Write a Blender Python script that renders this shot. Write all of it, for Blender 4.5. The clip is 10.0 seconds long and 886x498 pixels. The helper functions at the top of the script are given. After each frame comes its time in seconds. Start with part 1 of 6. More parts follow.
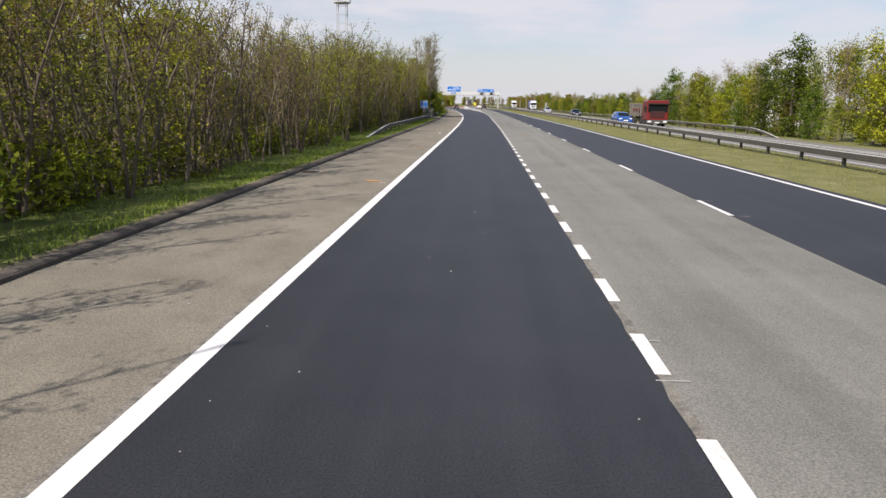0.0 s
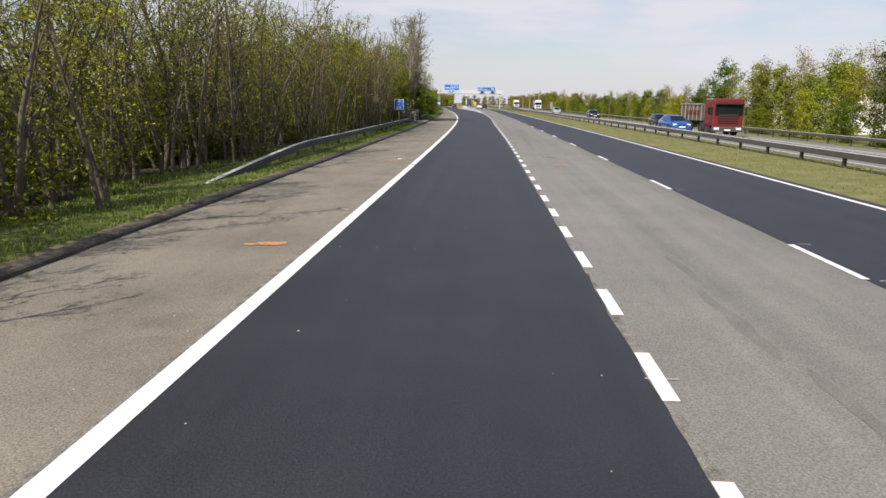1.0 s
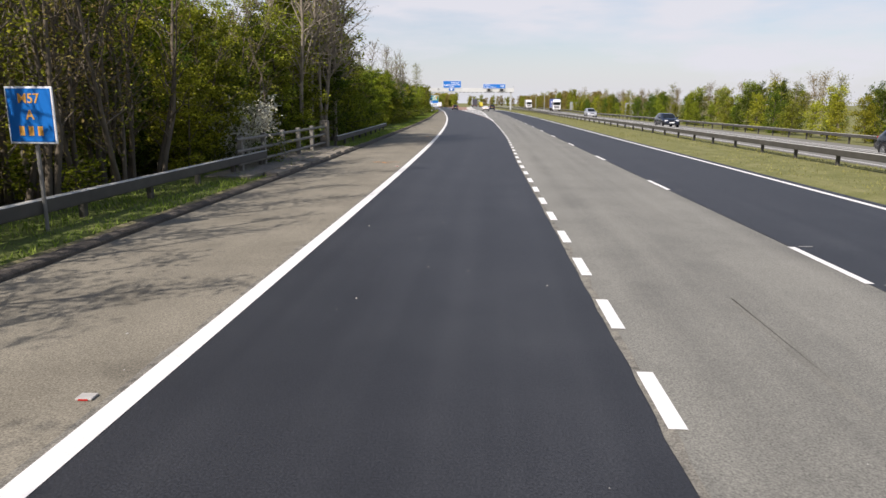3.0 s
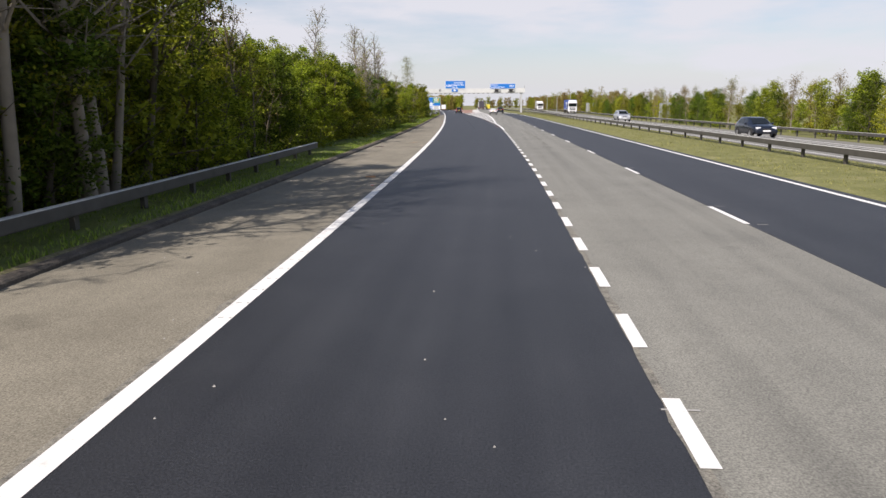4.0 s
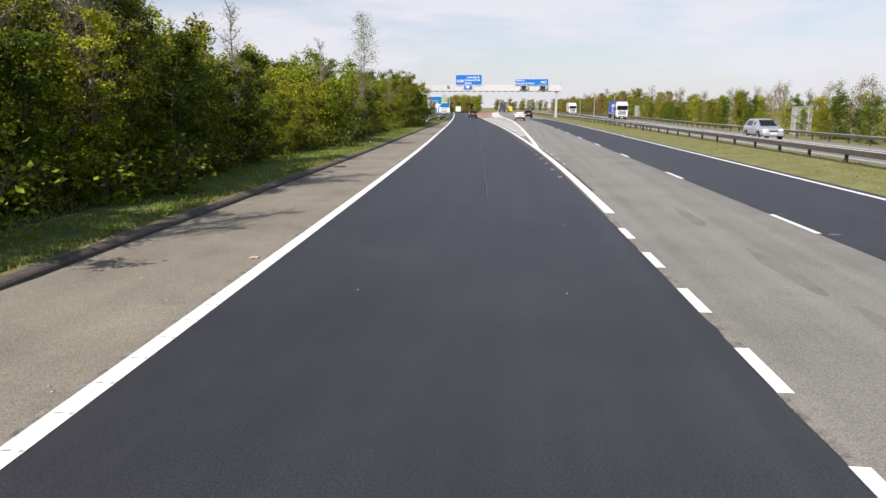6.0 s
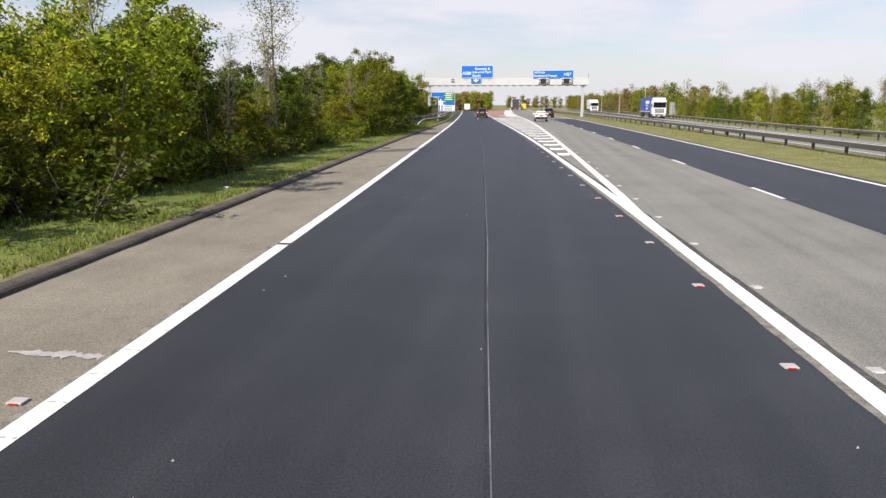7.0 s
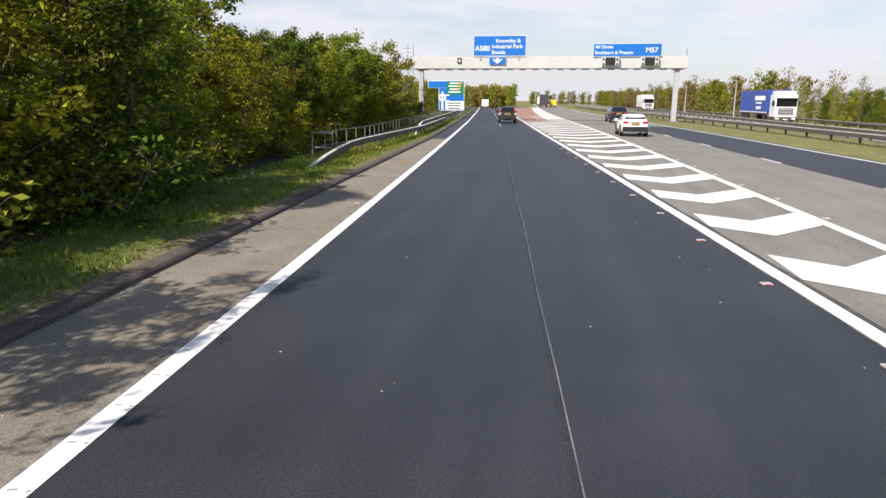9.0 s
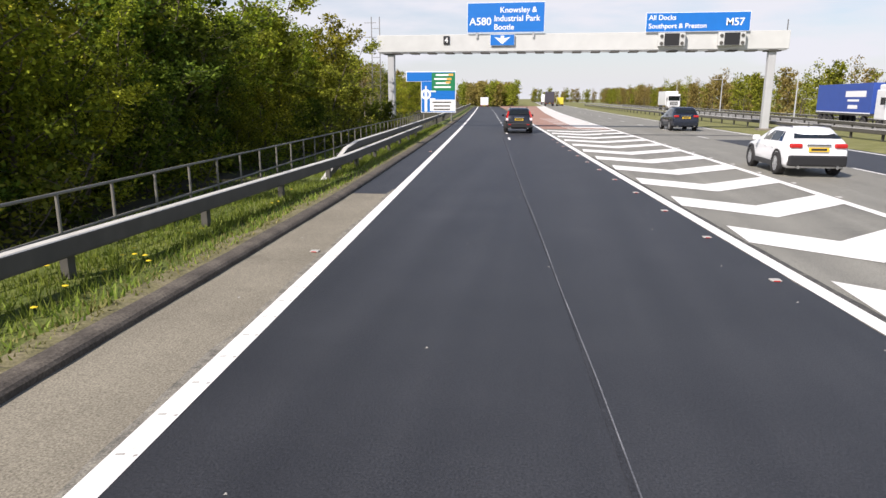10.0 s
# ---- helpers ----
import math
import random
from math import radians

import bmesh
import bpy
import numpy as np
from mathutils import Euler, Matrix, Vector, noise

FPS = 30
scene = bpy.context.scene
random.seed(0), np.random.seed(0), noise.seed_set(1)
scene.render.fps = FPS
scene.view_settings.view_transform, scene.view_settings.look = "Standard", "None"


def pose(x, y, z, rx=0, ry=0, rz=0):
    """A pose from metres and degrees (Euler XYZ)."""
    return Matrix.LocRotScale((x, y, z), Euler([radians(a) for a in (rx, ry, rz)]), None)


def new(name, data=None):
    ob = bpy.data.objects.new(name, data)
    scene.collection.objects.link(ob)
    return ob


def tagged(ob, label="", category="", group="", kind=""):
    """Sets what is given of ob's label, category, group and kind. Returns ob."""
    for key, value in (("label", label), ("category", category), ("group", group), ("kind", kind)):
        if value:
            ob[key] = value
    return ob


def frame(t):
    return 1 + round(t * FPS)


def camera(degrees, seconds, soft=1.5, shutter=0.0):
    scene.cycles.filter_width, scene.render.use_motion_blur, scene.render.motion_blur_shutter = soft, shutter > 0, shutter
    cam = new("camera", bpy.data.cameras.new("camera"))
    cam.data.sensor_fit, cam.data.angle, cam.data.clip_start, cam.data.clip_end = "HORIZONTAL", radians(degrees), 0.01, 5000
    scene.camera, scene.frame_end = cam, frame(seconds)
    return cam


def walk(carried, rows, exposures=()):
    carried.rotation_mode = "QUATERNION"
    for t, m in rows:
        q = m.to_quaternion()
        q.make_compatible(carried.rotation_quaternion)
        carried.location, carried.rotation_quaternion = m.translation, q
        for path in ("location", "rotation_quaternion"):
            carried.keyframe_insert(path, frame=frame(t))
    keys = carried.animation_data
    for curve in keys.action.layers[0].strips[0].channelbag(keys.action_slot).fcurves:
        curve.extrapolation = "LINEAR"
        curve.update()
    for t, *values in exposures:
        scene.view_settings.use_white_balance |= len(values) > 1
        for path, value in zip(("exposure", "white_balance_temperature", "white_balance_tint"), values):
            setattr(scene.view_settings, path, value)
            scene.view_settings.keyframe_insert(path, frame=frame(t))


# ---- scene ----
cam = camera(67.4, 10.0, soft=1.5, shutter=0.0)
ROWS = [
    (0.0, 2.282, 0.075, 2.095, 77.587, -0.692, 3.326),
    (0.5, 2.317, 11.372, 2.095, 77.652, -0.816, 3.373),
    (1.0, 2.394, 22.647, 2.095, 77.548, -0.723, 3.378),
    (1.5, 2.453, 33.79, 2.095, 77.657, -0.729, 3.539),
    (2.0, 2.476, 45.0, 2.095, 77.686, -0.683, 3.667),
    (2.5, 2.529, 56.057, 2.095, 77.567, -0.527, 3.83),
    (4.0, 2.305, 89.773, 2.095, 77.805, 0.289, 4.643),
    (4.5, 2.14, 100.908, 2.095, 77.93, 0.32, 5.25),
    (5.0, 1.778, 112.022, 2.095, 77.774, 0.113, 5.505),
    (5.5, 1.405, 123.329, 2.095, 78.02, -0.026, 5.905),
    (7.0, -0.211, 157.481, 2.095, 77.749, 0.006, 7.31),
    (7.5, -0.947, 168.838, 2.095, 77.763, 0.383, 7.835),
    (8.0, -1.92, 179.845, 2.095, 77.592, 0.095, 8.342),
    (8.5, -2.909, 191.318, 2.095, 77.402, 0.003, 8.794),
    (9.0, -3.922, 202.353, 2.095, 77.379, -0.29, 8.945),
    (9.5, -5.066, 213.809, 2.095, 77.397, -0.342, 8.83),
    (10.0, -6.051, 224.804, 2.095, 77.236, -0.083, 8.881),
]
walk(cam, [(t, pose(x, y, z, rx, ry, rz)) for t, x, y, z, rx, ry, rz in ROWS], [(0.0, 0.16, 6500, 16), (2.5, 0.20, 6500, 16), (4.5, 0.22, 6500, 16), (7.0, 0.34, 6500, 16), (10.0, 0.36, 6500, 16)])

# ---- world, sun, exposure ----
SUN_TO = Vector((-0.60, -0.86, 1.0)).normalized()      # direction towards the sun
sun = new("sun", bpy.data.lights.new("sun", "SUN"))
sun.data.energy, sun.data.angle, sun.data.color = 5.0, radians(0.55), (1.0, 0.945, 0.86)
sun.rotation_euler = (-SUN_TO).to_track_quat("-Z", "Y").to_euler()

world = bpy.data.worlds.new("world")
scene.world = world
world.use_nodes = True
wn, wl = world.node_tree.nodes, world.node_tree.links
wn.clear()
wsky = wn.new("ShaderNodeTexSky")
wsky.sky_type, wsky.sun_disc = "NISHITA", False
wsky.sun_elevation = math.asin(SUN_TO.z)
wsky.sun_rotation = math.atan2(SUN_TO.x, SUN_TO.y)
wsky.air_density, wsky.dust_density, wsky.ozone_density = 1.0, 1.2, 1.2
wco = wn.new("ShaderNodeTexCoord")
wmap = wn.new("ShaderNodeMapping")
wmap.inputs["Scale"].default_value = (1.0, 1.0, 4.5)
wl.new(wco.outputs["Generated"], wmap.inputs["Vector"])
wnoi = wn.new("ShaderNodeTexNoise")
wnoi.inputs["Scale"].default_value, wnoi.inputs["Detail"].default_value, wnoi.inputs["Roughness"].default_value = 2.3, 7.0, 0.55
wl.new(wmap.outputs["Vector"], wnoi.inputs["Vector"])
wramp = wn.new("ShaderNodeValToRGB")
wramp.color_ramp.elements[0].position, wramp.color_ramp.elements[1].position = 0.43, 0.57
wramp.color_ramp.elements[0].color, wramp.color_ramp.elements[1].color = (0.30, 0.30, 0.30, 1), (0.97, 0.97, 0.97, 1)
wl.new(wnoi.outputs["Fac"], wramp.inputs["Fac"])
wmix = wn.new("ShaderNodeMix")
wmix.data_type = "RGBA"
wsep, wlow, wmax = wn.new("ShaderNodeSeparateXYZ"), wn.new("ShaderNodeMapRange"), wn.new("ShaderNodeMath")
wl.new(wco.outputs["Generated"], wsep.inputs["Vector"])
wlow.inputs["From Min"].default_value, wlow.inputs["From Max"].default_value = 0.0, 0.125
wlow.inputs["To Min"].default_value, wlow.inputs["To Max"].default_value = 0.92, 0.0
wl.new(wsep.outputs["Z"], wlow.inputs["Value"])
wmax.operation = "MAXIMUM"
wl.new(wlow.outputs["Result"], wmax.inputs[0])
whigh, wmul = wn.new("ShaderNodeMapRange"), wn.new("ShaderNodeMath")
whigh.inputs["From Min"].default_value, whigh.inputs["From Max"].default_value = 0.18, 0.55
whigh.inputs["To Min"].default_value, whigh.inputs["To Max"].default_value = 1.0, 0.06
wl.new(wsep.outputs["Z"], whigh.inputs["Value"])
wmul.operation = "MULTIPLY"
wl.new(wramp.outputs["Color"], wmul.inputs[0])
wl.new(whigh.outputs["Result"], wmul.inputs[1])
wl.new(wmul.outputs["Value"], wmax.inputs[1])
wl.new(wmax.outputs["Value"], wmix.inputs["Factor"])
wl.new(wsky.outputs["Color"], wmix.inputs["A"])
wmix.inputs["B"].default_value = (6.2, 6.4, 6.75, 1)
wbg = wn.new("ShaderNodeBackground")
wbg.inputs["Strength"].default_value = 0.105
wl.new(wmix.outputs["Result"], wbg.inputs["Color"])
wout = wn.new("ShaderNodeOutputWorld")
wl.new(wbg.outputs["Background"], wout.inputs["Surface"])


# ---- materials ----
def shader(name):
    m = bpy.data.materials.new(name)
    m.use_nodes = True
    t = m.node_tree
    return m, t.nodes, t.links, t.nodes["Principled BSDF"]


def plain(name, rgb, rough=0.5, metal=0.0, coat=0.0, vary=0.0, scale=8.0, bump=0.0):
    """A surface of one paint or metal with soft blotches and fine relief."""
    m, n, l, b = shader(name)
    b.inputs["Roughness"].default_value, b.inputs["Metallic"].default_value = rough, metal
    b.inputs["Coat Weight"].default_value = coat
    b.inputs["Coat Roughness"].default_value = 0.05
    if vary or bump:
        co, no = n.new("ShaderNodeTexCoord"), n.new("ShaderNodeTexNoise")
        no.inputs["Scale"].default_value, no.inputs["Detail"].default_value = scale, 8.0
        l.new(co.outputs["Object"], no.inputs["Vector"])
        mx = n.new("ShaderNodeMix")
        mx.data_type = "RGBA"
        mx.inputs["A"].default_value = (*[c * (1 - vary) for c in rgb], 1)
        mx.inputs["B"].default_value = (*[min(1, c * (1 + vary)) for c in rgb], 1)
        l.new(no.outputs["Fac"], mx.inputs["Factor"])
        l.new(mx.outputs["Result"], b.inputs["Base Color"])
        if bump:
            bp = n.new("ShaderNodeBump")
            bp.inputs["Strength"].default_value, bp.inputs["Distance"].default_value = bump, 0.02
            l.new(no.outputs["Fac"], bp.inputs["Height"])
            l.new(bp.outputs["Normal"], b.inputs["Normal"])
    else:
        b.inputs["Base Color"].default_value = (*rgb, 1)
    return m


def ground_mat(name, stops, scale, rough=0.9, grain=0.25, grain_scale=55.0, streak=0.0, bump=0.4, blotch=0.0, gloss=0.35):
    """Road or soil: a ramp over large noise, fine grain on top, wear streaks along the road, relief."""
    m, n, l, b = shader(name)
    co = n.new("ShaderNodeTexCoord")
    big, fine = n.new("ShaderNodeTexNoise"), n.new("ShaderNodeTexNoise")
    big.inputs["Scale"].default_value, big.inputs["Detail"].default_value, big.inputs["Roughness"].default_value = scale, 9.0, 0.62
    fine.inputs["Scale"].default_value, fine.inputs["Detail"].default_value = grain_scale, 5.0
    fine.inputs["Roughness"].default_value = 0.72
    l.new(co.outputs["Object"], big.inputs["Vector"])
    l.new(co.outputs["Object"], fine.inputs["Vector"])
    fac = big.outputs["Fac"]
    if streak:
        mp, st = n.new("ShaderNodeMapping"), n.new("ShaderNodeTexNoise")
        mp.inputs["Scale"].default_value = (2.2, 0.035, 1.0)
        st.inputs["Scale"].default_value, st.inputs["Detail"].default_value = 1.0, 5.0
        l.new(co.outputs["Object"], mp.inputs["Vector"])
        l.new(mp.outputs["Vector"], st.inputs["Vector"])
        mm = n.new("ShaderNodeMix")
        mm.inputs["Factor"].default_value = streak
        l.new(fac, mm.inputs["A"])
        l.new(st.outputs["Fac"], mm.inputs["B"])
        fac = mm.outputs["Result"]
    rp = n.new("ShaderNodeValToRGB")
    rp.color_ramp.elements[0].position, rp.color_ramp.elements[1].position = stops[0][0], stops[-1][0]
    rp.color_ramp.elements[0].color, rp.color_ramp.elements[1].color = (*stops[0][1], 1), (*stops[-1][1], 1)
    for p, c in stops[1:-1]:
        rp.color_ramp.elements.new(p).color = (*c, 1)
    l.new(fac, rp.inputs["Fac"])
    ov = n.new("ShaderNodeMix")
    ov.data_type, ov.blend_type = "RGBA", "OVERLAY"
    ov.inputs["Factor"].default_value = grain
    l.new(rp.outputs["Color"], ov.inputs["A"])
    sh = n.new("ShaderNodeValToRGB")
    sh.color_ramp.elements[0].position, sh.color_ramp.elements[1].position = 0.3, 0.7
    l.new(fine.outputs["Fac"], sh.inputs["Fac"])
    l.new(sh.outputs["Color"], ov.inputs["B"])
    col = ov.outputs["Result"]
    if blotch:
        sp = n.new("ShaderNodeTexNoise")
        sp.inputs["Scale"].default_value, sp.inputs["Detail"].default_value = 1.1, 4.0
        l.new(co.outputs["Object"], sp.inputs["Vector"])
        sr = n.new("ShaderNodeValToRGB")
        sr.color_ramp.elements[0].position, sr.color_ramp.elements[1].position = 0.60, 0.72
        l.new(sp.outputs["Fac"], sr.inputs["Fac"])
        ml = n.new("ShaderNodeMix")
        ml.data_type, ml.blend_type = "RGBA", "MULTIPLY"
        ml.inputs["B"].default_value = (1 - blotch,) * 3 + (1,)
        l.new(sr.outputs["Color"], ml.inputs["Factor"])
        l.new(col, ml.inputs["A"])
        col = ml.outputs["Result"]
    l.new(col, b.inputs["Base Color"])
    b.inputs["Roughness"].default_value = rough
    b.inputs["Specular IOR Level"].default_value = gloss
    bp = n.new("ShaderNodeBump")
    bp.inputs["Strength"].default_value, bp.inputs["Distance"].default_value = bump, 0.012
    l.new(fine.outputs["Fac"], bp.inputs["Height"])
    l.new(bp.outputs["Normal"], b.inputs["Normal"])
    return m


def leaf_mat(name, dark, light, through_light=0.40, rough=0.6):
    """Thin leaves: each leaf and each tree of its own shade; light passes through."""
    m, n, l, b = shader(name)
    geo, inf = n.new("ShaderNodeNewGeometry"), n.new("ShaderNodeObjectInfo")
    mx = n.new("ShaderNodeMix")
    mx.data_type = "RGBA"
    mx.inputs["A"].default_value, mx.inputs["B"].default_value = (*dark, 1), (*light, 1)
    l.new(geo.outputs["Random Per Island"], mx.inputs["Factor"])
    hs = n.new("ShaderNodeHueSaturation")
    mr = n.new("ShaderNodeMapRange")
    mr.inputs["To Min"].default_value, mr.inputs["To Max"].default_value = 0.70, 1.25
    l.new(inf.outputs["Random"], mr.inputs["Value"])
    l.new(mr.outputs["Result"], hs.inputs["Value"])
    mh = n.new("ShaderNodeMapRange")
    mh.inputs["To Min"].default_value, mh.inputs["To Max"].default_value = 0.485, 0.512
    l.new(inf.outputs["Random"], mh.inputs["Value"])
    l.new(mh.outputs["Result"], hs.inputs["Hue"])
    l.new(mx.outputs["Result"], hs.inputs["Color"])
    l.new(hs.outputs["Color"], b.inputs["Base Color"])
    b.inputs["Roughness"].default_value = rough
    b.inputs["Specular IOR Level"].default_value = 0.12
    tr, ad = n.new("ShaderNodeBsdfTranslucent"), n.new("ShaderNodeMixShader")
    l.new(hs.outputs["Color"], tr.inputs["Color"])
    ad.inputs["Fac"].default_value = through_light
    l.new(b.outputs["BSDF"], ad.inputs[1])
    l.new(tr.outputs["BSDF"], ad.inputs[2])
    l.new(ad.outputs["Shader"], n["Material Output"].inputs["Surface"])
    return m


M_NEW = ground_mat("fresh_asphalt", [(0.30, (0.0185, 0.0195, 0.0228)), (0.5, (0.0275, 0.0288, 0.0325)), (0.70, (0.0400, 0.0415, 0.0455))], 0.55, 0.56, 0.80, 60.0, 0.45, 0.45, 0.0, 0.5)
M_OLD = ground_mat("worn_asphalt", [(0.30, (0.140, 0.136, 0.116)), (0.48, (0.196, 0.190, 0.161)), (0.72, (0.262, 0.253, 0.214))], 0.55, 0.72, 0.60, 60.0, 0.5, 0.4, 0.18, 0.5)
M_SHOULDER = ground_mat("shoulder_asphalt", [(0.25, (0.150, 0.135, 0.102)), (0.5, (0.212, 0.192, 0.147)), (0.75, (0.275, 0.249, 0.192))], 0.6, 0.93, 0.60, 60.0, 0.25, 0.4, 0.20)
M_OPP = ground_mat("far_asphalt", [(0.25, (0.165, 0.160, 0.142)), (0.75, (0.225, 0.218, 0.195))], 0.4, 0.92, 0.2, 50.0, 0.5, 0.3)
M_CONC = ground_mat("pale_concrete", [(0.25, (0.52, 0.50, 0.47)), (0.75, (0.64, 0.62, 0.58))], 0.6, 0.9, 0.2, 40.0, 0.2, 0.3)
M_RED = ground_mat("red_surfacing", [(0.25, (0.26, 0.150, 0.115)), (0.75, (0.36, 0.225, 0.175))], 0.5, 0.92, 0.25, 50.0, 0.2, 0.3)
M_WHITE = ground_mat("road_paint", [(0.27, (0.46, 0.45, 0.41)), (0.36, (0.70, 0.69, 0.65)), (0.6, (0.80, 0.79, 0.76))], 3.5, 0.7, 0.16, 40.0, 0.0, 0.3)
M_ORANGE = ground_mat("orange_spray_paint", [(0.38, (0.19, 0.17, 0.135)), (0.47, (0.52, 0.27, 0.11)), (0.7, (0.74, 0.33, 0.07))], 14.0, 0.8, 0.4, 60.0)
M_GRASS = ground_mat("verge_turf", [(0.24, (0.150, 0.130, 0.060)), (0.42, (0.092, 0.122, 0.022)), (0.58, (0.150, 0.172, 0.040)), (0.78, (0.255, 0.245, 0.100))], 0.9, 0.95, 0.45, 38.0, 0.2, 0.9)
M_RESERVE = ground_mat("dry_reserve_turf", [(0.24, (0.225, 0.190, 0.090)), (0.42, (0.140, 0.145, 0.042)), (0.58, (0.195, 0.190, 0.070)), (0.78, (0.300, 0.270, 0.140))], 0.9, 0.95, 0.45, 38.0, 0.2, 0.9)
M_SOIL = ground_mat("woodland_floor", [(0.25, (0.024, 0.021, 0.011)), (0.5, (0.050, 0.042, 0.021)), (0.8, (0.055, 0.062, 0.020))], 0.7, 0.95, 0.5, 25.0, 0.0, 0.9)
M_KERB = ground_mat("dark_kerb", [(0.25, (0.055, 0.047, 0.040)), (0.5, (0.095, 0.082, 0.067)), (0.75, (0.150, 0.130, 0.104))], 2.5, 0.95, 0.5, 40.0, 0.0, 0.9)
M_STEEL = plain("galvanised_steel", (0.20, 0.195, 0.18), 0.65, 0.15, 0.0, 0.28, 3.0, 0.1)
M_STEEL_OLD = plain("weathered_steel", (0.20, 0.19, 0.165), 0.7, 0.05, 0.0, 0.35, 4.0, 0.15)
M_POST = plain("dark_steel", (0.085, 0.08, 0.07), 0.7, 0.2, 0.0, 0.3, 6.0)
M_GANTRY = plain("gantry_grey_paint", (0.52, 0.53, 0.51), 0.55, 0.0, 0.0, 0.14, 1.2)
M_LEG = plain("gantry_leg_grey", (0.45, 0.46, 0.46), 0.5, 0.1, 0.0, 0.12, 1.5)
M_BLUE = plain("sign_blue", (0.004, 0.145, 0.50), 0.4, 0.0, 0.0, 0.06, 2.0)
M_GREEN = plain("sign_green", (0.012, 0.19, 0.075), 0.4)
M_SIGNWHITE = plain("sign_white", (0.82, 0.83, 0.83), 0.4)
M_SIGNBACK = plain("sign_back_grey", (0.34, 0.35, 0.34), 0.5, 0.2, 0.0, 0.12, 2.0)
M_AMBER = plain("sign_amber", (0.75, 0.38, 0.08), 0.5)
M_BLACK = plain("black_plastic", (0.016, 0.016, 0.017), 0.5)
M_TYRE = plain("tyre_rubber", (0.022, 0.021, 0.021), 0.85, 0.0, 0.0, 0.2, 10.0)
M_RIM = plain("alloy", (0.55, 0.56, 0.57), 0.3, 0.8)
M_GLASS_CAR = plain("tinted_car_glass", (0.012, 0.015, 0.016), 0.04, 0.0, 0.0)
M_TAIL = plain("red_lens", (0.45, 0.018, 0.015), 0.15, 0.0, 0.5)
M_LAMP = plain("clear_lens", (0.75, 0.76, 0.78), 0.12, 0.0, 0.5)
M_PLATE = plain("yellow_plate", (0.80, 0.52, 0.04), 0.4)
M_CHROME = plain("chrome", (0.75, 0.76, 0.77), 0.12, 1.0)
M_BARK = plain("bark", (0.120, 0.098, 0.068), 0.9, 0.0, 0.0, 0.55, 1.3, 0.5)
M_BARK_PALE = plain("pale_bark", (0.25, 0.215, 0.165), 0.9, 0.0, 0.0, 0.35, 5.0, 0.4)
M_LEAF_A = leaf_mat("olive_spring_leaf", (0.062, 0.072, 0.009), (0.40, 0.42, 0.046))
M_LEAF_B = leaf_mat("fresh_green_leaf", (0.060, 0.090, 0.007), (0.40, 0.45, 0.036))
M_LEAF_C = leaf_mat("dark_green_leaf", (0.024, 0.048, 0.006), (0.185, 0.250, 0.026))
M_LEAF_Y = leaf_mat("yellow_green_leaf", (0.100, 0.110, 0.007), (0.54, 0.53, 0.045))
# rusty buds, lightened so the far woods' haze sits in the colour
M_LEAF_R = leaf_mat("rusty_bud", (0.20, 0.145, 0.045), (0.36, 0.29, 0.09))
M_BLOSSOM = leaf_mat("cream_blossom", (0.60, 0.58, 0.42), (0.78, 0.76, 0.62), 0.2)
M_BLADE = leaf_mat("grass_blade", (0.10, 0.165, 0.018), (0.33, 0.40, 0.075), 0.4)
M_BLADE_DRY = leaf_mat("dry_grass_blade", (0.13, 0.135, 0.035), (0.40, 0.37, 0.14), 0.3)
M_YELLOWFLOWER = plain("dandelion_yellow", (0.75, 0.55, 0.02), 0.6)


# ---- building helpers ----
def part(name, bm, material, parent=None, label=""):
    """One mesh object from a bmesh (or a mesh), under a thing or a part."""
    if isinstance(bm, bmesh.types.BMesh):
        me = bpy.data.meshes.new(name)
        bm.to_mesh(me)
        bm.free()
    else:
        me = bm
    if material is not None and not me.materials:
        me.materials.append(material)
    ob = new(name, me)
    if parent is not None:
        ob.parent = parent
    if label:
        ob["label"] = label
    return ob


def holder(name, m, label, category, group="", kind=""):
    ob = new(name)
    ob.empty_display_size = 0.2
    ob.matrix_basis = m
    return tagged(ob, label, category, group, kind)


def box(sx, sy, sz, x=0.0, y=0.0, z=0.0, bevel=0.0, bm=None):
    """A box centred on x, y with its foot at z."""
    own = bm is None
    bm = bmesh.new() if own else bm
    got = bmesh.ops.create_cube(bm, size=1.0)["verts"]
    bmesh.ops.scale(bm, vec=(sx, sy, sz), verts=got)
    bmesh.ops.translate(bm, vec=(x, y, z + sz / 2), verts=got)
    if bevel and own:
        bmesh.ops.bevel(bm, geom=bm.edges[:], offset=bevel, segments=2, affect="EDGES", profile=0.6)
    return bm


def rod(r, length, segs=12, r2=None, axis="z", x=0.0, y=0.0, z=0.0):
    bm = bmesh.new()
    bmesh.ops.create_cone(bm, cap_ends=True, segments=segs, radius1=r, radius2=r if r2 is None else r2, depth=length)
    if axis == "x":
        bmesh.ops.rotate(bm, matrix=Matrix.Rotation(radians(90), 3, "Y"), verts=bm.verts)
    elif axis == "y":
        bmesh.ops.rotate(bm, matrix=Matrix.Rotation(radians(90), 3, "X"), verts=bm.verts)
    else:
        bmesh.ops.translate(bm, vec=(0, 0, length / 2), verts=bm.verts)
    bmesh.ops.translate(bm, vec=(x, y, z), verts=bm.verts)
    return bm


def mesh_of(name, verts, faces, material=None, smooth=False):
    me = bpy.data.meshes.new(name)
    me.from_pydata([tuple(v) for v in verts], [], faces)
    if smooth:
        me.polygons.foreach_set("use_smooth", [True] * len(me.polygons))
    if material is not None:
        me.materials.append(material)
    me.update()
    return me


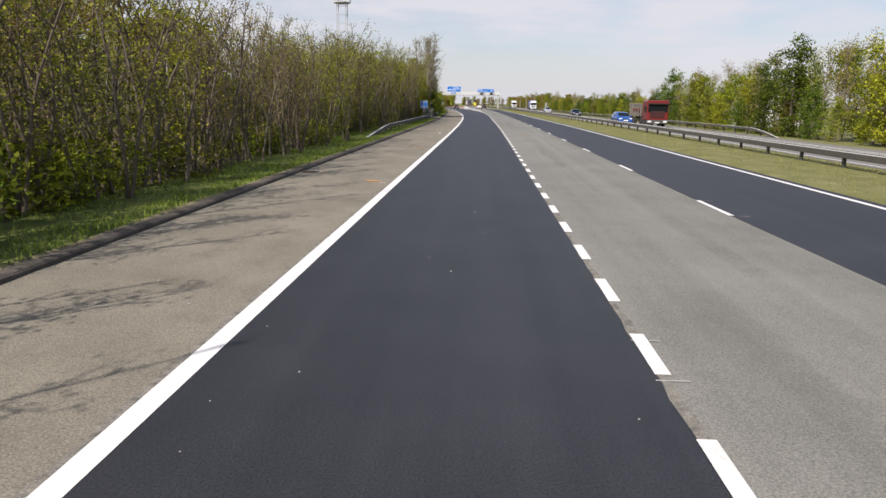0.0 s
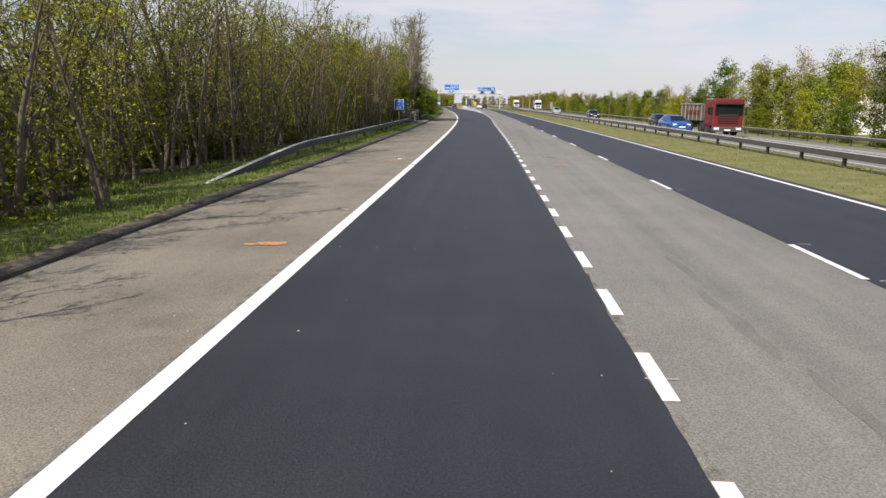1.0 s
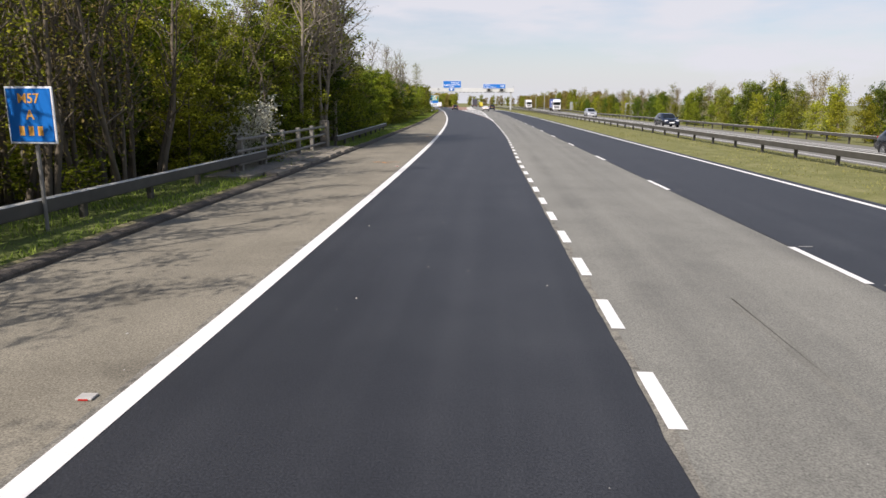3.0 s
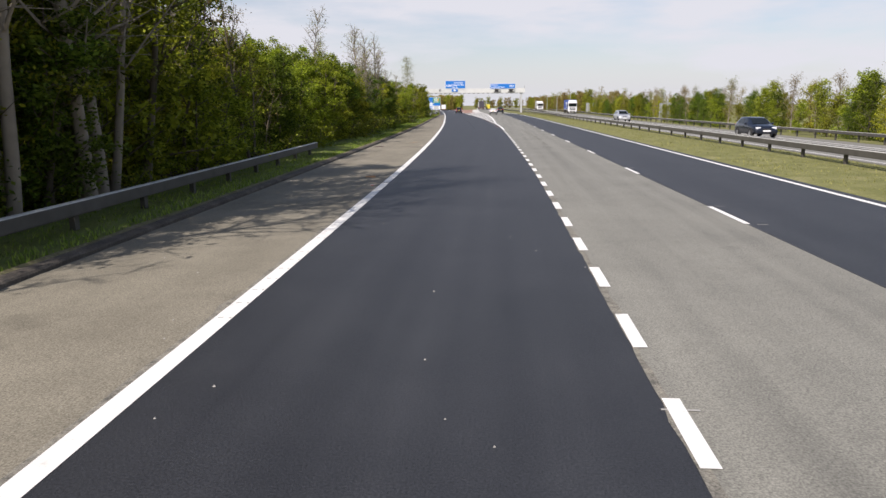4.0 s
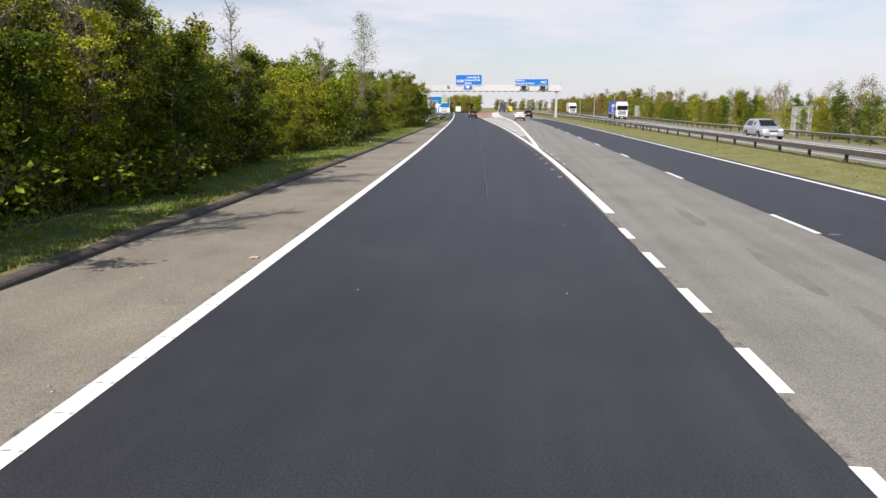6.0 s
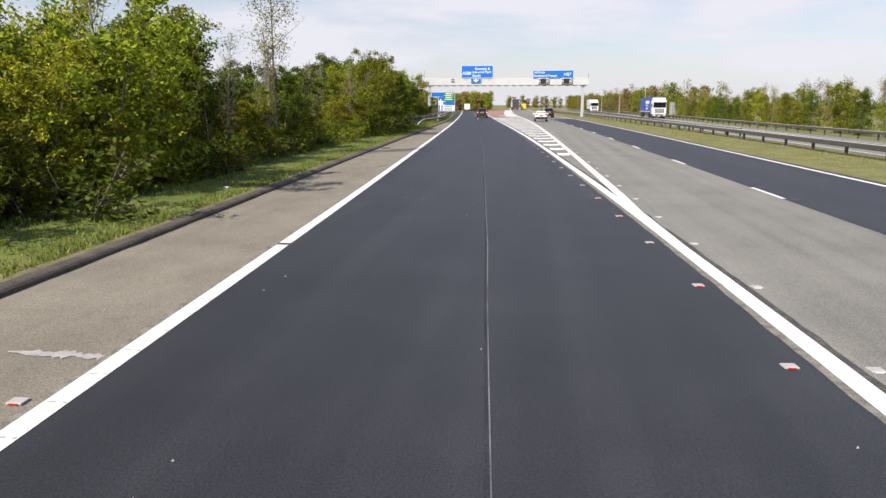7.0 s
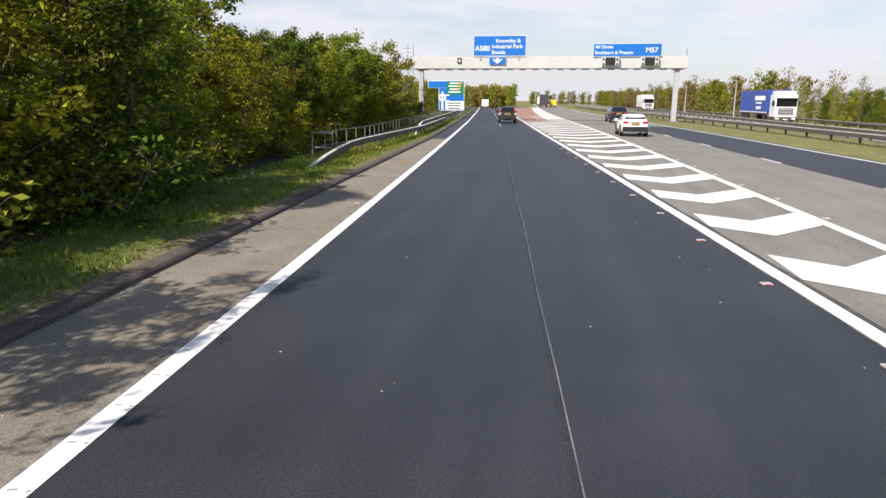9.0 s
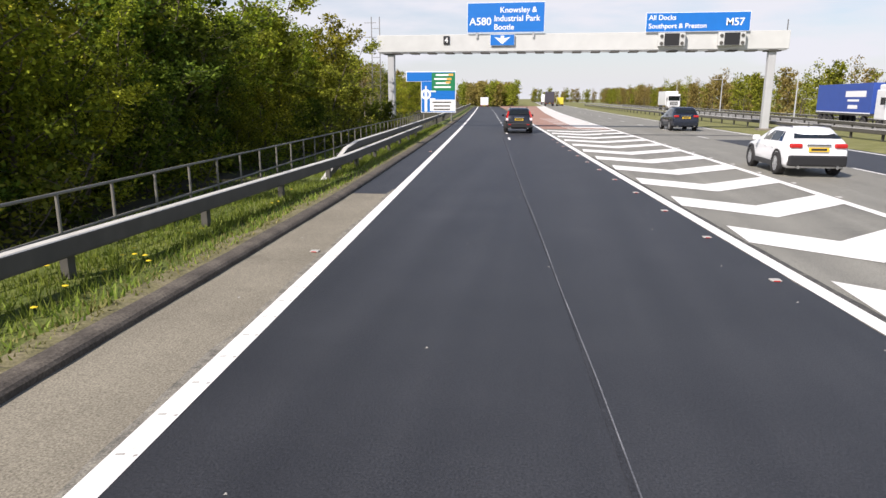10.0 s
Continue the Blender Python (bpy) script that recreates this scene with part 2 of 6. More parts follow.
def structure(ob, label, category="road"):
    return tagged(ob, label, category, "", "structure")


# ---- the road's lines: x over y along the carriageway ----
KNOTS = [-40, 0, 20, 50, 70, 90, 110, 130, 150, 170, 190, 210, 230, 250, 270, 290, 330, 400]
LEFT = [0.0, 0.0, 0.02, 0.05, -0.04, -0.29, -0.82, -1.66, -2.77, -4.07, -5.54, -7.04, -8.62, -10.28, -12.00, -13.80, -17.5, -24.2]
MID = [7.36, 7.35, 7.36, 7.37, 7.27, 7.02, 6.70, 6.40, 6.07, 5.70, 5.28, 4.78, 4.11, 3.28, 2.20, 1.00, -0.90, -3.2]


def spline(ys, xs):
    d = [(xs[min(i + 1, len(xs) - 1)] - xs[max(i - 1, 0)]) / (ys[min(i + 1, len(ys) - 1)] - ys[max(i - 1, 0)]) for i in range(len(xs))]

    def at(y):
        if y <= ys[0]:
            return xs[0] + d[0] * (y - ys[0])
        if y >= ys[-1]:
            return xs[-1] + d[-1] * (y - ys[-1])
        i = next(k for k in range(len(ys) - 1) if y <= ys[k + 1])
        h = ys[i + 1] - ys[i]
        s = (y - ys[i]) / h
        return ((2 * s**3 - 3 * s**2 + 1) * xs[i] + (s**3 - 2 * s**2 + s) * h * d[i] + (3 * s**2 - 2 * s**3) * xs[i + 1] + (s**3 - s**2) * h * d[i + 1])
    return at


x_left, x_mid = spline(KNOTS, LEFT), spline(KNOTS, MID)
kerb_gap = spline([-40, 60, 110, 130, 165, 180, 197, 210, 228, 240, 300, 400], [3.25, 3.2, 3.08, 2.9, 2.35, 2.2, 1.95, 1.65, 1.32, 1.05, 1.0, 1.0])
dash_gap = spline([-40, 20, 70, 90, 100, 110, 120, 130, 147, 158, 168, 180, 192, 203, 220, 235, 250, 300], [3.72, 3.73, 3.74, 3.82, 4.05, 4.33, 4.57, 4.84, 5.36, 5.66, 5.83, 5.93, 6.03, 6.02, 5.88, 5.72, 5.60, 5.55])


def x_kerb(y):
    return x_left(y) - kerb_gap(y)


def x_lane(y):
    """The boundary of the first lane: dashed line, then the solid edge of the exit lanes."""
    return x_left(y) + dash_gap(min(y, 300.0))


line_shift = spline([-40, 70, 90, 120, 200, 300], [-0.13, -0.13, -0.10, 0.0, -0.06, 0.0])
edge_shift = spline([-40, 60, 120, 200, 216, 240, 400], [-0.015, -0.015, -0.035, -0.045, -0.035, -0.035, -0.045])
dash_shift = spline([-40, 20, 60, 90, 118, 160], [-0.03, -0.02, 0.02, 0.0, -0.03, -0.02])


def x_line(y):
    """The line between second and third lane."""
    return x_mid(y) + line_shift(y)


def x_edge(y):
    """The middle of the left edge line."""
    return x_left(y) + edge_shift(y)


def x_main(y):
    """Left edge of the through lanes past the split."""
    return x_mid(y) - 3.66


def x_right(y):
    return x_mid(y) + 3.54


far_shift = spline([-40, 190, 220, 250, 300, 350, 420, 900], [0.0, 0.0, 0.4, 2.0, 5.9, 7.9, 9.0, 17.0])


def x_far(y):
    """The far carriageway runs straighter than ours past the split."""
    return x_mid(y) + far_shift(y)


def x_opp(y):
    return x_far(y) + 9.6


def z_far(off):
    """Height of the land to the right of the reserve: it falls gently away."""
    return 0.0 if off < 8 else -0.045 * (off - 8) if off < 32 else -1.08


def steps(y0, y1, step=2.5):
    n = max(1, math.ceil((y1 - y0) / step))
    return [y0 + (y1 - y0) * i / n for i in range(n + 1)]


def ribbon(name, fa, fb, y0, y1, z, material, step=2.5, deep=0.0, cols=1, zb=None):
    """A strip of surface between two lines; deep gives it sides."""
    vs, fs = [], []
    ys = steps(y0, y1, step)
    for y in ys:
        a, b = fa(y), fb(y)
        for c in range(cols + 1):
            s = c / cols
            vs.append((a + (b - a) * s, y, z + ((zb - z) * s if zb is not None else 0)))
    w = cols + 1
    for i in range(len(ys) - 1):
        for c in range(cols):
            k = i * w + c
            fs.append((k, k + 1, k + w + 1, k + w))
    if deep:
        n = len(vs)
        vs += [(x, y, zz - deep) for x, y, zz in vs]
        for i in range(len(ys) - 1):
            a, b = i * w, (i + 1) * w
            fs.append((a, b, b + n, a + n))
            a, b = i * w + cols, (i + 1) * w + cols
            fs.append((b, a, a + n, b + n))
        fs.append(tuple(range(0, w)) + tuple(range(n + w - 1, n - 1, -1)))
        e = (len(ys) - 1) * w
        fs.append(tuple(range(e + w - 1, e - 1, -1)) + tuple(range(n + e, n + e + w)))
    return mesh_of(name, vs, fs, material)


END = 900.0
SLIP_END = 408.0
BACK = -40.0

# ---- ground: one sheet to the horizon ----
gy = [-1500, -600, -200, -80] + [BACK + 5 * i for i in range(90)] + [430, 470, 520, 600, 700, 850, 1100, 1600, 2600, 4000]
vs, fs = [], []
GCOL = [-2500, -900, -300, -120, -60, -30, -18, -12, -9, -7, -5.5, -4.2, -3.2, -2.2, -1.2, -0.45, 0.0]
GRIGHT = [3.75, 4.3, 5.2, 6.5, 8.0, 9.3, 9.7, 15.0, 21.2, 21.8, 23.5, 26.0, 32.0, 45.0, 70.0, 130.0, 300.0, 900.0, 2500.0]


def land_left(off):
    """Height of the verge and wood by the distance beyond the kerb."""
    d = -off
    return -0.06 if d < 0.2 else 0.07 if d < 0.7 else 0.11 if d < 2.4 else 0.10 - 0.06 * (d - 2.4) if d < 8 else -0.24


for y in gy:
    for o in GCOL:
        q = noise.noise((o * 0.21, y * 0.17, 3.0)) * (0.05 if -4 < o < -0.6 else 0.18 if o <= -4 else 0.0)
        vs.append((x_kerb(y) + o, y, land_left(o) + q))
    for o in GRIGHT:
        q = noise.noise((o * 0.3, y * 0.2, 8.0)) * (0.04 if 4 < o < 9 else 0.15 if o > 23 else 0.0)
        base = 0.02 if 4 < o < 8.5 else z_far(o)
        if o in (3.75,):
            base = -0.06
        if 9.5 < o < 21.5:
            base -= 0.08
        vs.append(((x_far(y) if o > 8.5 else x_mid(y)) + o, y, base + q))
w = len(GCOL) + len(GRIGHT)
for i in range(len(gy) - 1):
    for c in range(w - 1):
        k = i * w + c
        fs.append((k, k + 1, k + w + 1, k + w))
me = mesh_of("ground", vs, fs, None, True)
me.materials.append(M_GRASS)
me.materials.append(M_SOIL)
me.materials.append(M_RESERVE)
for p in me.polygons:
    c = p.index % (w - 1)
    if c >= len(GCOL) - 1:
        p.material_index = 2
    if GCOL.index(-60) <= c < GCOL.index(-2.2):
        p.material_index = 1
structure(new("ground", me), "green verge turf and brown woodland floor beside the motorway", "ground")

# ---- carriageway surfaces ----
structure(part("hard_shoulder", ribbon("hard_shoulder", lambda y: x_kerb(y) + 0.0, lambda y: x_left(y) - 0.05, BACK, 239.3, -0.004, M_SHOULDER, deep=0.2), None), "pale grey-brown worn hard shoulder with patches", "road")
structure(part("hard_shoulder_end", ribbon("hard_shoulder_end", lambda y: x_kerb(y), lambda y: x_left(y) - 0.10, 239.3, SLIP_END, -0.004, M_NEW, deep=0.2), None), "dark fresh asphalt strip beside the edge line", "road")
structure(part("road_lane_1", ribbon("road_lane_1", lambda y: x_edge(y) - 0.12 + 0.035 * noise.noise((9.0, y * 0.8, 2.0)) + 0.03 * noise.noise((3.0, y * 3.7, 2.0)), lambda y: x_lane(y) + 0.014 * noise.noise((0.0, y * 1.3, 2.0)) + 0.02 * noise.noise((5.0, y * 4.1, 2.0)), BACK, 300.0, 0.0, M_NEW, deep=0.2, step=0.4), None), "dark fresh asphalt of the first lane", "road")
structure(part("road_lane_1_far", ribbon("road_lane_1_far", lambda y: x_left(y) - 0.10, lambda y: x_left(y) + 5.55, 300.0, SLIP_END, 0.0, M_NEW, deep=0.2), None), "dark fresh asphalt of the exit lanes", "road")
structure(part("road_lane_2", ribbon("road_lane_2", lambda y: x_lane(y) - 0.08, lambda y: x_line(y) - 0.02, BACK, 300.0, -0.004, M_OLD, deep=0.2), None), "worn grey asphalt of the second lane", "road")
structure(part("road_lane_2_far", ribbon("road_lane_2_far", lambda y: x_main(y) - 0.3, lambda y: x_line(y) - 0.02, 300.0, END, -0.004, M_OLD, deep=0.2), None), "worn grey asphalt of the second lane", "road")
structure(part("road_lane_3", ribbon("road_lane_3", lambda y: x_line(y) - 0.015 + 0.02 * noise.noise((7.0, y * 1.1, 2.0)), lambda y: x_right(y) + 0.35, BACK, 262.0, 0.0, M_NEW, deep=0.2), None), "dark fresh asphalt of the third lane", "road")
structure(part("road_lane_3_far", ribbon("road_lane_3_far", lambda y: x_line(y) - 0.015 + 0.02 * noise.noise((7.0, y * 1.1, 2.0)), lambda y: x_right(y) + 0.35, 262.0, END, 0.0, M_OLD, deep=0.2), None), "worn grey asphalt of the third lane", "road")
structure(part("road_opposite", ribbon("road_opposite", x_opp, lambda y: x_far(y) + 21.0, BACK, END, z_far(9.6) + 0.0, M_OPP, deep=0.2, cols=4, zb=z_far(21.0)), None), "pale worn asphalt of the opposite carriageway", "road")


# ---- painted lines ----
def line(name, f, width, y0, y1, z=0.004, label="solid white edge line", material=None):
    return structure(part(name, ribbon(name, lambda y: f(y) - width / 2, lambda y: f(y) + width / 2, y0, y1, z, material or M_WHITE), None), label, "road marking")


cuts = [BACK, 45.5, 108.1, 129.8, 167.1, 196.1, SLIP_END]
for k in range(len(cuts) - 1):
    line("edge_line_left", x_edge, 0.19, cuts[k] + 0.07, cuts[k + 1] - 0.07)
line("edge_line_right", x_right, 0.16, BACK, END)
exit_shift = spline([140, 165, 180, 200, 330], [0.10, 0.17, 0.17, 0.10, 0.10])
line("exit_edge_line", lambda y: x_lane(y) + exit_shift(y), 0.2, 148.3, 330.0)
structure(part("main_edge_line", ribbon("main_edge_line", lambda y: max(x_main(y), x_lane(y) + 0.31) - 0.11, lambda y: max(x_main(y), x_lane(y) + 0.31) - 0.11 + 0.22 * min(1.0, 0.12 + (y - 166.0) / 9.0), 166.0, END, 0.007, M_WHITE), None), "white edge line of the through lanes, tapering in", "road marking")
line("opposite_inner_line", lambda y: x_far(y) + 10.1, 0.10, BACK, END, z_far(10.1) + 0.006)
line("opposite_outer_line", lambda y: x_far(y) + 17.6, 0.15, BACK, END, z_far(17.6) + 0.006)

dashes = holder("lane_dashes", Matrix(), "short thick white dashes between first and second lane", "road marking", "", "structure")
y = 4.07 - 7 * 2.007
while y < 148:
    part("dash", ribbon("dash", lambda q: x_lane(q) + dash_shift(q), lambda q: x_lane(q) + dash_shift(q) + 0.13, y - 0.96, y, 0.005, M_WHITE, 1.0), None, dashes)
    y += 2.007
thin = holder("lane_line", Matrix(), "thin white lane dashes between second and third lane", "road marking", "", "structure")

def thin_ends():
    """Far ends of the thin dashes; their pitch grows a little along the road."""
    got, y = [], 15.34 - 8.86 * 5
    while y < 500:
        got.append(y)
        y += 8.86 if y < 120 else 8.97
    return got


for y in thin_ends():
    part("dash", ribbon("dash", lambda q: x_line(q) - 0.07, lambda q: x_line(q) + 0.04, y - 2.1, y, 0.005, M_WHITE, 1.0), None, thin)
oppd = holder("opposite_lane_line", Matrix(), "thin white lane dashes on the opposite carriageway", "road marking", "", "structure")
y = -20.0
while y < 420:
    part("dash", ribbon("dash", lambda q: x_far(q) + 13.8, lambda q: x_far(q) + 13.9, y - 2.0, y, z_far(13.85) + 0.006, M_WHITE, 1.0), None, oppd)
    y += 9.0
exitd = holder("exit_lane_line", Matrix(), "thin white dashes between the two exit lanes", "road marking", "", "structure")
y = 262.0
while y < 420:
    part("dash", ribbon("dash", lambda q: x_left(q) + 3.05, lambda q: x_left(q) + 3.17, y - 2.0, y, 0.005, M_WHITE, 1.0), None, exitd)
    y += 6.0

# chevrons of the split: each a shallow V with its tip towards the traffic
chev = holder("gore_chevrons", Matrix(), "white chevron hatching painted between the diverging lanes", "road marking", "", "structure")
y = 186.25
while y < 300:
    a, b = x_lane(y) + (0.30 if y < 272 else 2.0), x_main(y) - 0.14
    wide = b - a
    if wide > 0.3:
        tip = a + wide * 0.44
        band = 1.36 if y < 272 else 0.6
        vs = []
        for o in (0.0, band):
            vs += [(a, y + o, 0.005), (tip, y - 0.34 * wide + o, 0.005), (b, y + 0.23 * wide + o, 0.005)]
        part("chevron", mesh_of("chevron", vs, [(0, 1, 4, 3), (1, 2, 5, 4)], M_WHITE), None, chev)
    y += 3.49
structure(part("gore_nose", ribbon("gore_nose", lambda q: x_lane(q) + 0.3, lambda q: x_main(q) - 0.2, 273.0, 300.0, 0.004, M_RED), None), "red-brown surfacing in the gore past the hatching", "road")
structure(part("gore_pale_strip", ribbon("gore_pale_strip", lambda q: x_main(q) - 2.2, lambda q: x_main(q) - 0.15, 275.0, 420.0, 0.007, M_CONC), None), "pale strip of concrete beside the through lanes", "road")
structure(part("gore_red", ribbon("gore_red", lambda q: x_left(q) + 5.75, lambda q: x_main(q) - 2.2, 300.0, 420.0, -0.02, M_RED), None), "red-brown surfacing between exit and through lanes", "road")

# joint in the exit lane
joint_off = spline([150, 175, 205, 228, 245, 270], [3.06, 3.09, 3.05, 2.98, 2.86, 2.80])
M_JOINT = ground_mat("joint_sealant", [(0.35, (0.070, 0.074, 0.084)), (0.6, (0.20, 0.205, 0.215))], 0.9, 0.7, 0.3, 30.0)
M_SEALDARK = ground_mat("ragged_seal", [(0.3, (0.040, 0.040, 0.042)), (0.55, (0.075, 0.073, 0.066)), (0.7, (0.14, 0.134, 0.115))], 5.0, 0.85, 0.6, 60.0)
M_SEAM = ground_mat("seam_edge", [(0.3, (0.019, 0.021, 0.026)), (0.7, (0.036, 0.039, 0.046))], 1.3, 0.9, 0.6, 42.0)
line("lane_joint", lambda y: x_left(y) + joint_off(y) + 0.010 * math.sin(y * 1.7), 0.011, 150.0, 262.0, 0.0045, "thin pale joint down the middle of the lane", M_JOINT)
line("lane_seam", lambda y: x_left(y) + joint_off(y) - 0.02 + 0.010 * math.sin(y * 0.6), 0.035, 150.0, 262.0, 0.0025, "dark rolled seam beside the joint", M_SEAM)
# narrow dark strip, half a metre deep, across the through lanes
structure(part("cross_line", ribbon("cross_line", lambda q: x_main(q) - 1.6, lambda q: x_right(q) + 0.3, 266.0, 266.5, 0.009, M_SEAM, 0.25), None), "thin dark line across the through lanes", "road")

# kerb: a low strip of dark asphalt with a broken upright face and a flat silted top
vs, fs = [], []
ys = steps(BACK, 420.0, 0.45)
for y in ys:
    j = noise.noise((0.0, y * 0.9, 5.0)) * 0.05
    q = noise.noise((4.0, y * 3.1, 5.0)) * 0.022
    wide = 0.15 + 0.05 * min(1.0, max(0.0, (y - 150) / 60)) + 0.05 * noise.noise((8.0, y * 0.6, 1.0))
    for o, z in ((0.035, -0.05), (0.03 + j * 0.3 + q, 0.045 + q), (0.0 + j * 0.4 + q, 0.072 + q * 0.6), (-0.05 + j * 0.5, 0.085 + q * 0.5), (-wide + j * 0.8, 0.088), (-wide - 0.06 + q, 0.04)):
        vs.append((x_kerb(y) + o, y, z + j * 0.2))
for i in range(len(ys) - 1):
    for c in range(5):
        k = i * 6 + c
        fs.append((k + 1, k, k + 6, k + 7))
structure(part("kerb", mesh_of("kerb", vs, fs, M_KERB), None), "dark silted asphalt kerb with a broken face", "kerb")

# crumbling dark strip between edge line and shoulder
M_CRUMB = ground_mat("crumbled_seal", [(0.34, (0.105, 0.099, 0.085)), (0.46, (0.185, 0.174, 0.146)), (0.62, (0.255, 0.238, 0.194))], 7.0, 0.95, 0.6, 60.0, 0.0, 0.6)
structure(part("line_seal", ribbon("line_seal", lambda y: x_edge(y) - 0.15 - max(0.0, 0.08 * noise.noise((1.0, y * 0.7, 6.0)) + 0.06 * noise.noise((1.0, y * 4.3, 6.0)) + (0.02 if y > 150 else 0.0)), lambda y: x_edge(y) - 0.09, BACK, 240.0, 0.0025, M_CRUMB, 0.3), None), "crumbling dark seal along the white edge line", "road")

structure(part("lane_seal", ribbon("lane_seal", lambda y: x_lane(y) - 0.02 + 0.02 * noise.noise((3.0, y * 1.9, 6.0)) + 0.03 * noise.noise((3.0, y * 6.1, 6.0)), lambda y: x_lane(y) + 0.06 + 0.08 * noise.noise((5.0, y * 0.9, 6.0)) + 0.06 * noise.noise((5.0, y * 4.7, 6.0)), BACK, 240.0, 0.0022, M_CRUMB, 0.3), None), "crumbling seam between fresh and worn asphalt", "road")

structure(part("exit_seal", ribbon("exit_seal", lambda y: x_lane(y) + exit_shift(y) + 0.09, lambda y: x_lane(y) + exit_shift(y) + 0.19 + 0.05 * noise.noise((5.0, y * 0.8, 6.0)) + 0.03 * noise.noise((5.0, y * 3.9, 6.0)), 152.0, 250.0, 0.0021, M_SEALDARK, 0.3), None), "dark ragged seal along the exit line", "road")

# worn soil between kerb and grass
vs, fs = [], []
ys = steps(BACK, 300.0, 0.8)
for y in ys:
    j = noise.noise((2.0, y * 0.7, 9.0)) + 0.6 * noise.noise((2.0, y * 2.3, 4.0))
    wide = (0.14 if y < 185 else 0.34) * (1 + 1.1 * j)
    for o, z in ((-0.17, 0.06), (-0.19 - max(0.03, wide) * 0.5, 0.098), (-0.20 - max(0.05, wide), 0.06)):
        vs.append((x_kerb(y) + o, y, z))
for i in range(len(ys) - 1):
    for c in range(2):
        k = i * 3 + c
        fs.append((k + 1, k, k + 3, k + 4))
M_DIRT = ground_mat("dry_verge_soil", [(0.25, (0.095, 0.085, 0.045)), (0.5, (0.17, 0.155, 0.075)), (0.75, (0.23, 0.19, 0.135))], 3.0, 0.95, 0.5, 30.0, 0.0, 0.9)
structure(part("verge_soil", mesh_of("verge_soil", vs, fs, M_DIRT, True), None), "dry brown soil worn along the kerb", "soil")


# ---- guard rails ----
# rail sides darkened for dirt and shade, tops lightened for sun, in the colour
M_RAILSIDE = plain("splashed_shaded_rail_side", (0.075, 0.070, 0.060), 0.75, 0.0, 0.0, 0.4, 3.0, 0.15)
M_RAILTOP = plain("clean_sunlit_rail_top", (0.56, 0.55, 0.50), 0.6, 0.1, 0.0, 0.3, 4.0)

def beam_mesh(name, f, y0, y1, z_top, height=0.31, ramp0=0.0, ramp1=0.0, step=1.6, zf=None, face=0.0):
    """A corrugated rail swept along the road; ramps bring its ends down to the ground."""
    prof = [(0.040, 0.0), (0.052, -0.012), (0.055, -0.03), (0.055, -0.20), (0.050, -0.225), (0.030, -0.235), (0.030, -0.22), (-0.085, -0.22), (-0.09, -0.20), (-0.09, -0.012), (-0.08, 0.0)]
    ys = steps(y0, y1, step)
    vs, fs = [], []
    side = 1.0 if face >= 0 else -1.0
    for y in ys:
        d = 0.0
        if ramp0 and y - y0 < ramp0:
            d = z_top * (1 - (y - y0) / ramp0) ** 1.3
        if ramp1 and y1 - y < ramp1:
            d = z_top * (1 - (y1 - y) / ramp1) ** 1.3
        for px, pz in prof:
            vs.append((f(y) + side * px, y, z_top - d + pz * height / 0.31 + (zf(y) if zf else 0)))
    k = len(prof)
    for i in range(len(ys) - 1):
        for c in range(k):
            a, b = i * k + c, i * k + (c + 1) % k
            fs.append((a, b, b + k, a + k) if side > 0 else (b, a, a + k, b + k))
    fs.append(tuple(range(k)) if side < 0 else tuple(reversed(range(k))))
    e = (len(ys) - 1) * k
    fs.append(tuple(range(e, e + k)) if side > 0 else tuple(reversed(range(e, e + k))))
    me = mesh_of(name, vs, fs)
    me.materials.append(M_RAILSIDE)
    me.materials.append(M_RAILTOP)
    # upward faces take the sun-lightened colour
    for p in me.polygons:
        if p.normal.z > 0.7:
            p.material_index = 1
    return me


POST = mesh_of("post", *([(-0.05, -0.06, 0), (0.05, -0.06, 0), (0.05, 0.06, 0), (-0.05, 0.06, 0), (-0.05, -0.06, 1), (0.05, -0.06, 1), (0.05, 0.06, 1), (-0.05, 0.06, 1)], [(0, 1, 5, 4), (1, 2, 6, 5), (2, 3, 7, 6), (3, 0, 4, 7), (4, 5, 6, 7), (3, 2, 1, 0)]), M_POST)


def guard_rail(label, f, y0, y1, z_top, pitch, material, ramp0=0.0, ramp1=0.0, z0=0.0, face=1.0, twin=False, zf=None):
    """A steel safety barrier: one rail (or two, back to back) on a row of posts."""
    ob = holder("guard_rail", Matrix(), label, "guard rail", "motorway guard rails")
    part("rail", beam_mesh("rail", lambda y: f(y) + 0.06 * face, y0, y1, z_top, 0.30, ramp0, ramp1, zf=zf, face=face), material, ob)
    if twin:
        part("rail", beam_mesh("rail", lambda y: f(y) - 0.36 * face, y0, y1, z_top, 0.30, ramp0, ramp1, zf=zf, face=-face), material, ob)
    y = y0 + max(ramp0 * 0.7, 0.4)
    while y < y1 - ramp1 * 0.7:
        d = 0.0
        if ramp0 and y - y0 < ramp0:
            d = z_top * (1 - (y - y0) / ramp0) ** 1.3
        base = (zf(y) if zf else 0.0) - 0.25
        top = z_top - d - 0.06 + (zf(y) if zf else 0.0)
        if top - base > 0.35:
            p = part("post", POST, None, ob)
            p.matrix_basis = Matrix.Translation((f(y) - 0.08 * face, y, base)) @ Matrix.Diagonal((1, 1, top - base, 1))
        y += pitch
    return ob


def off_left(d):
    return lambda y: x_left(y) - d


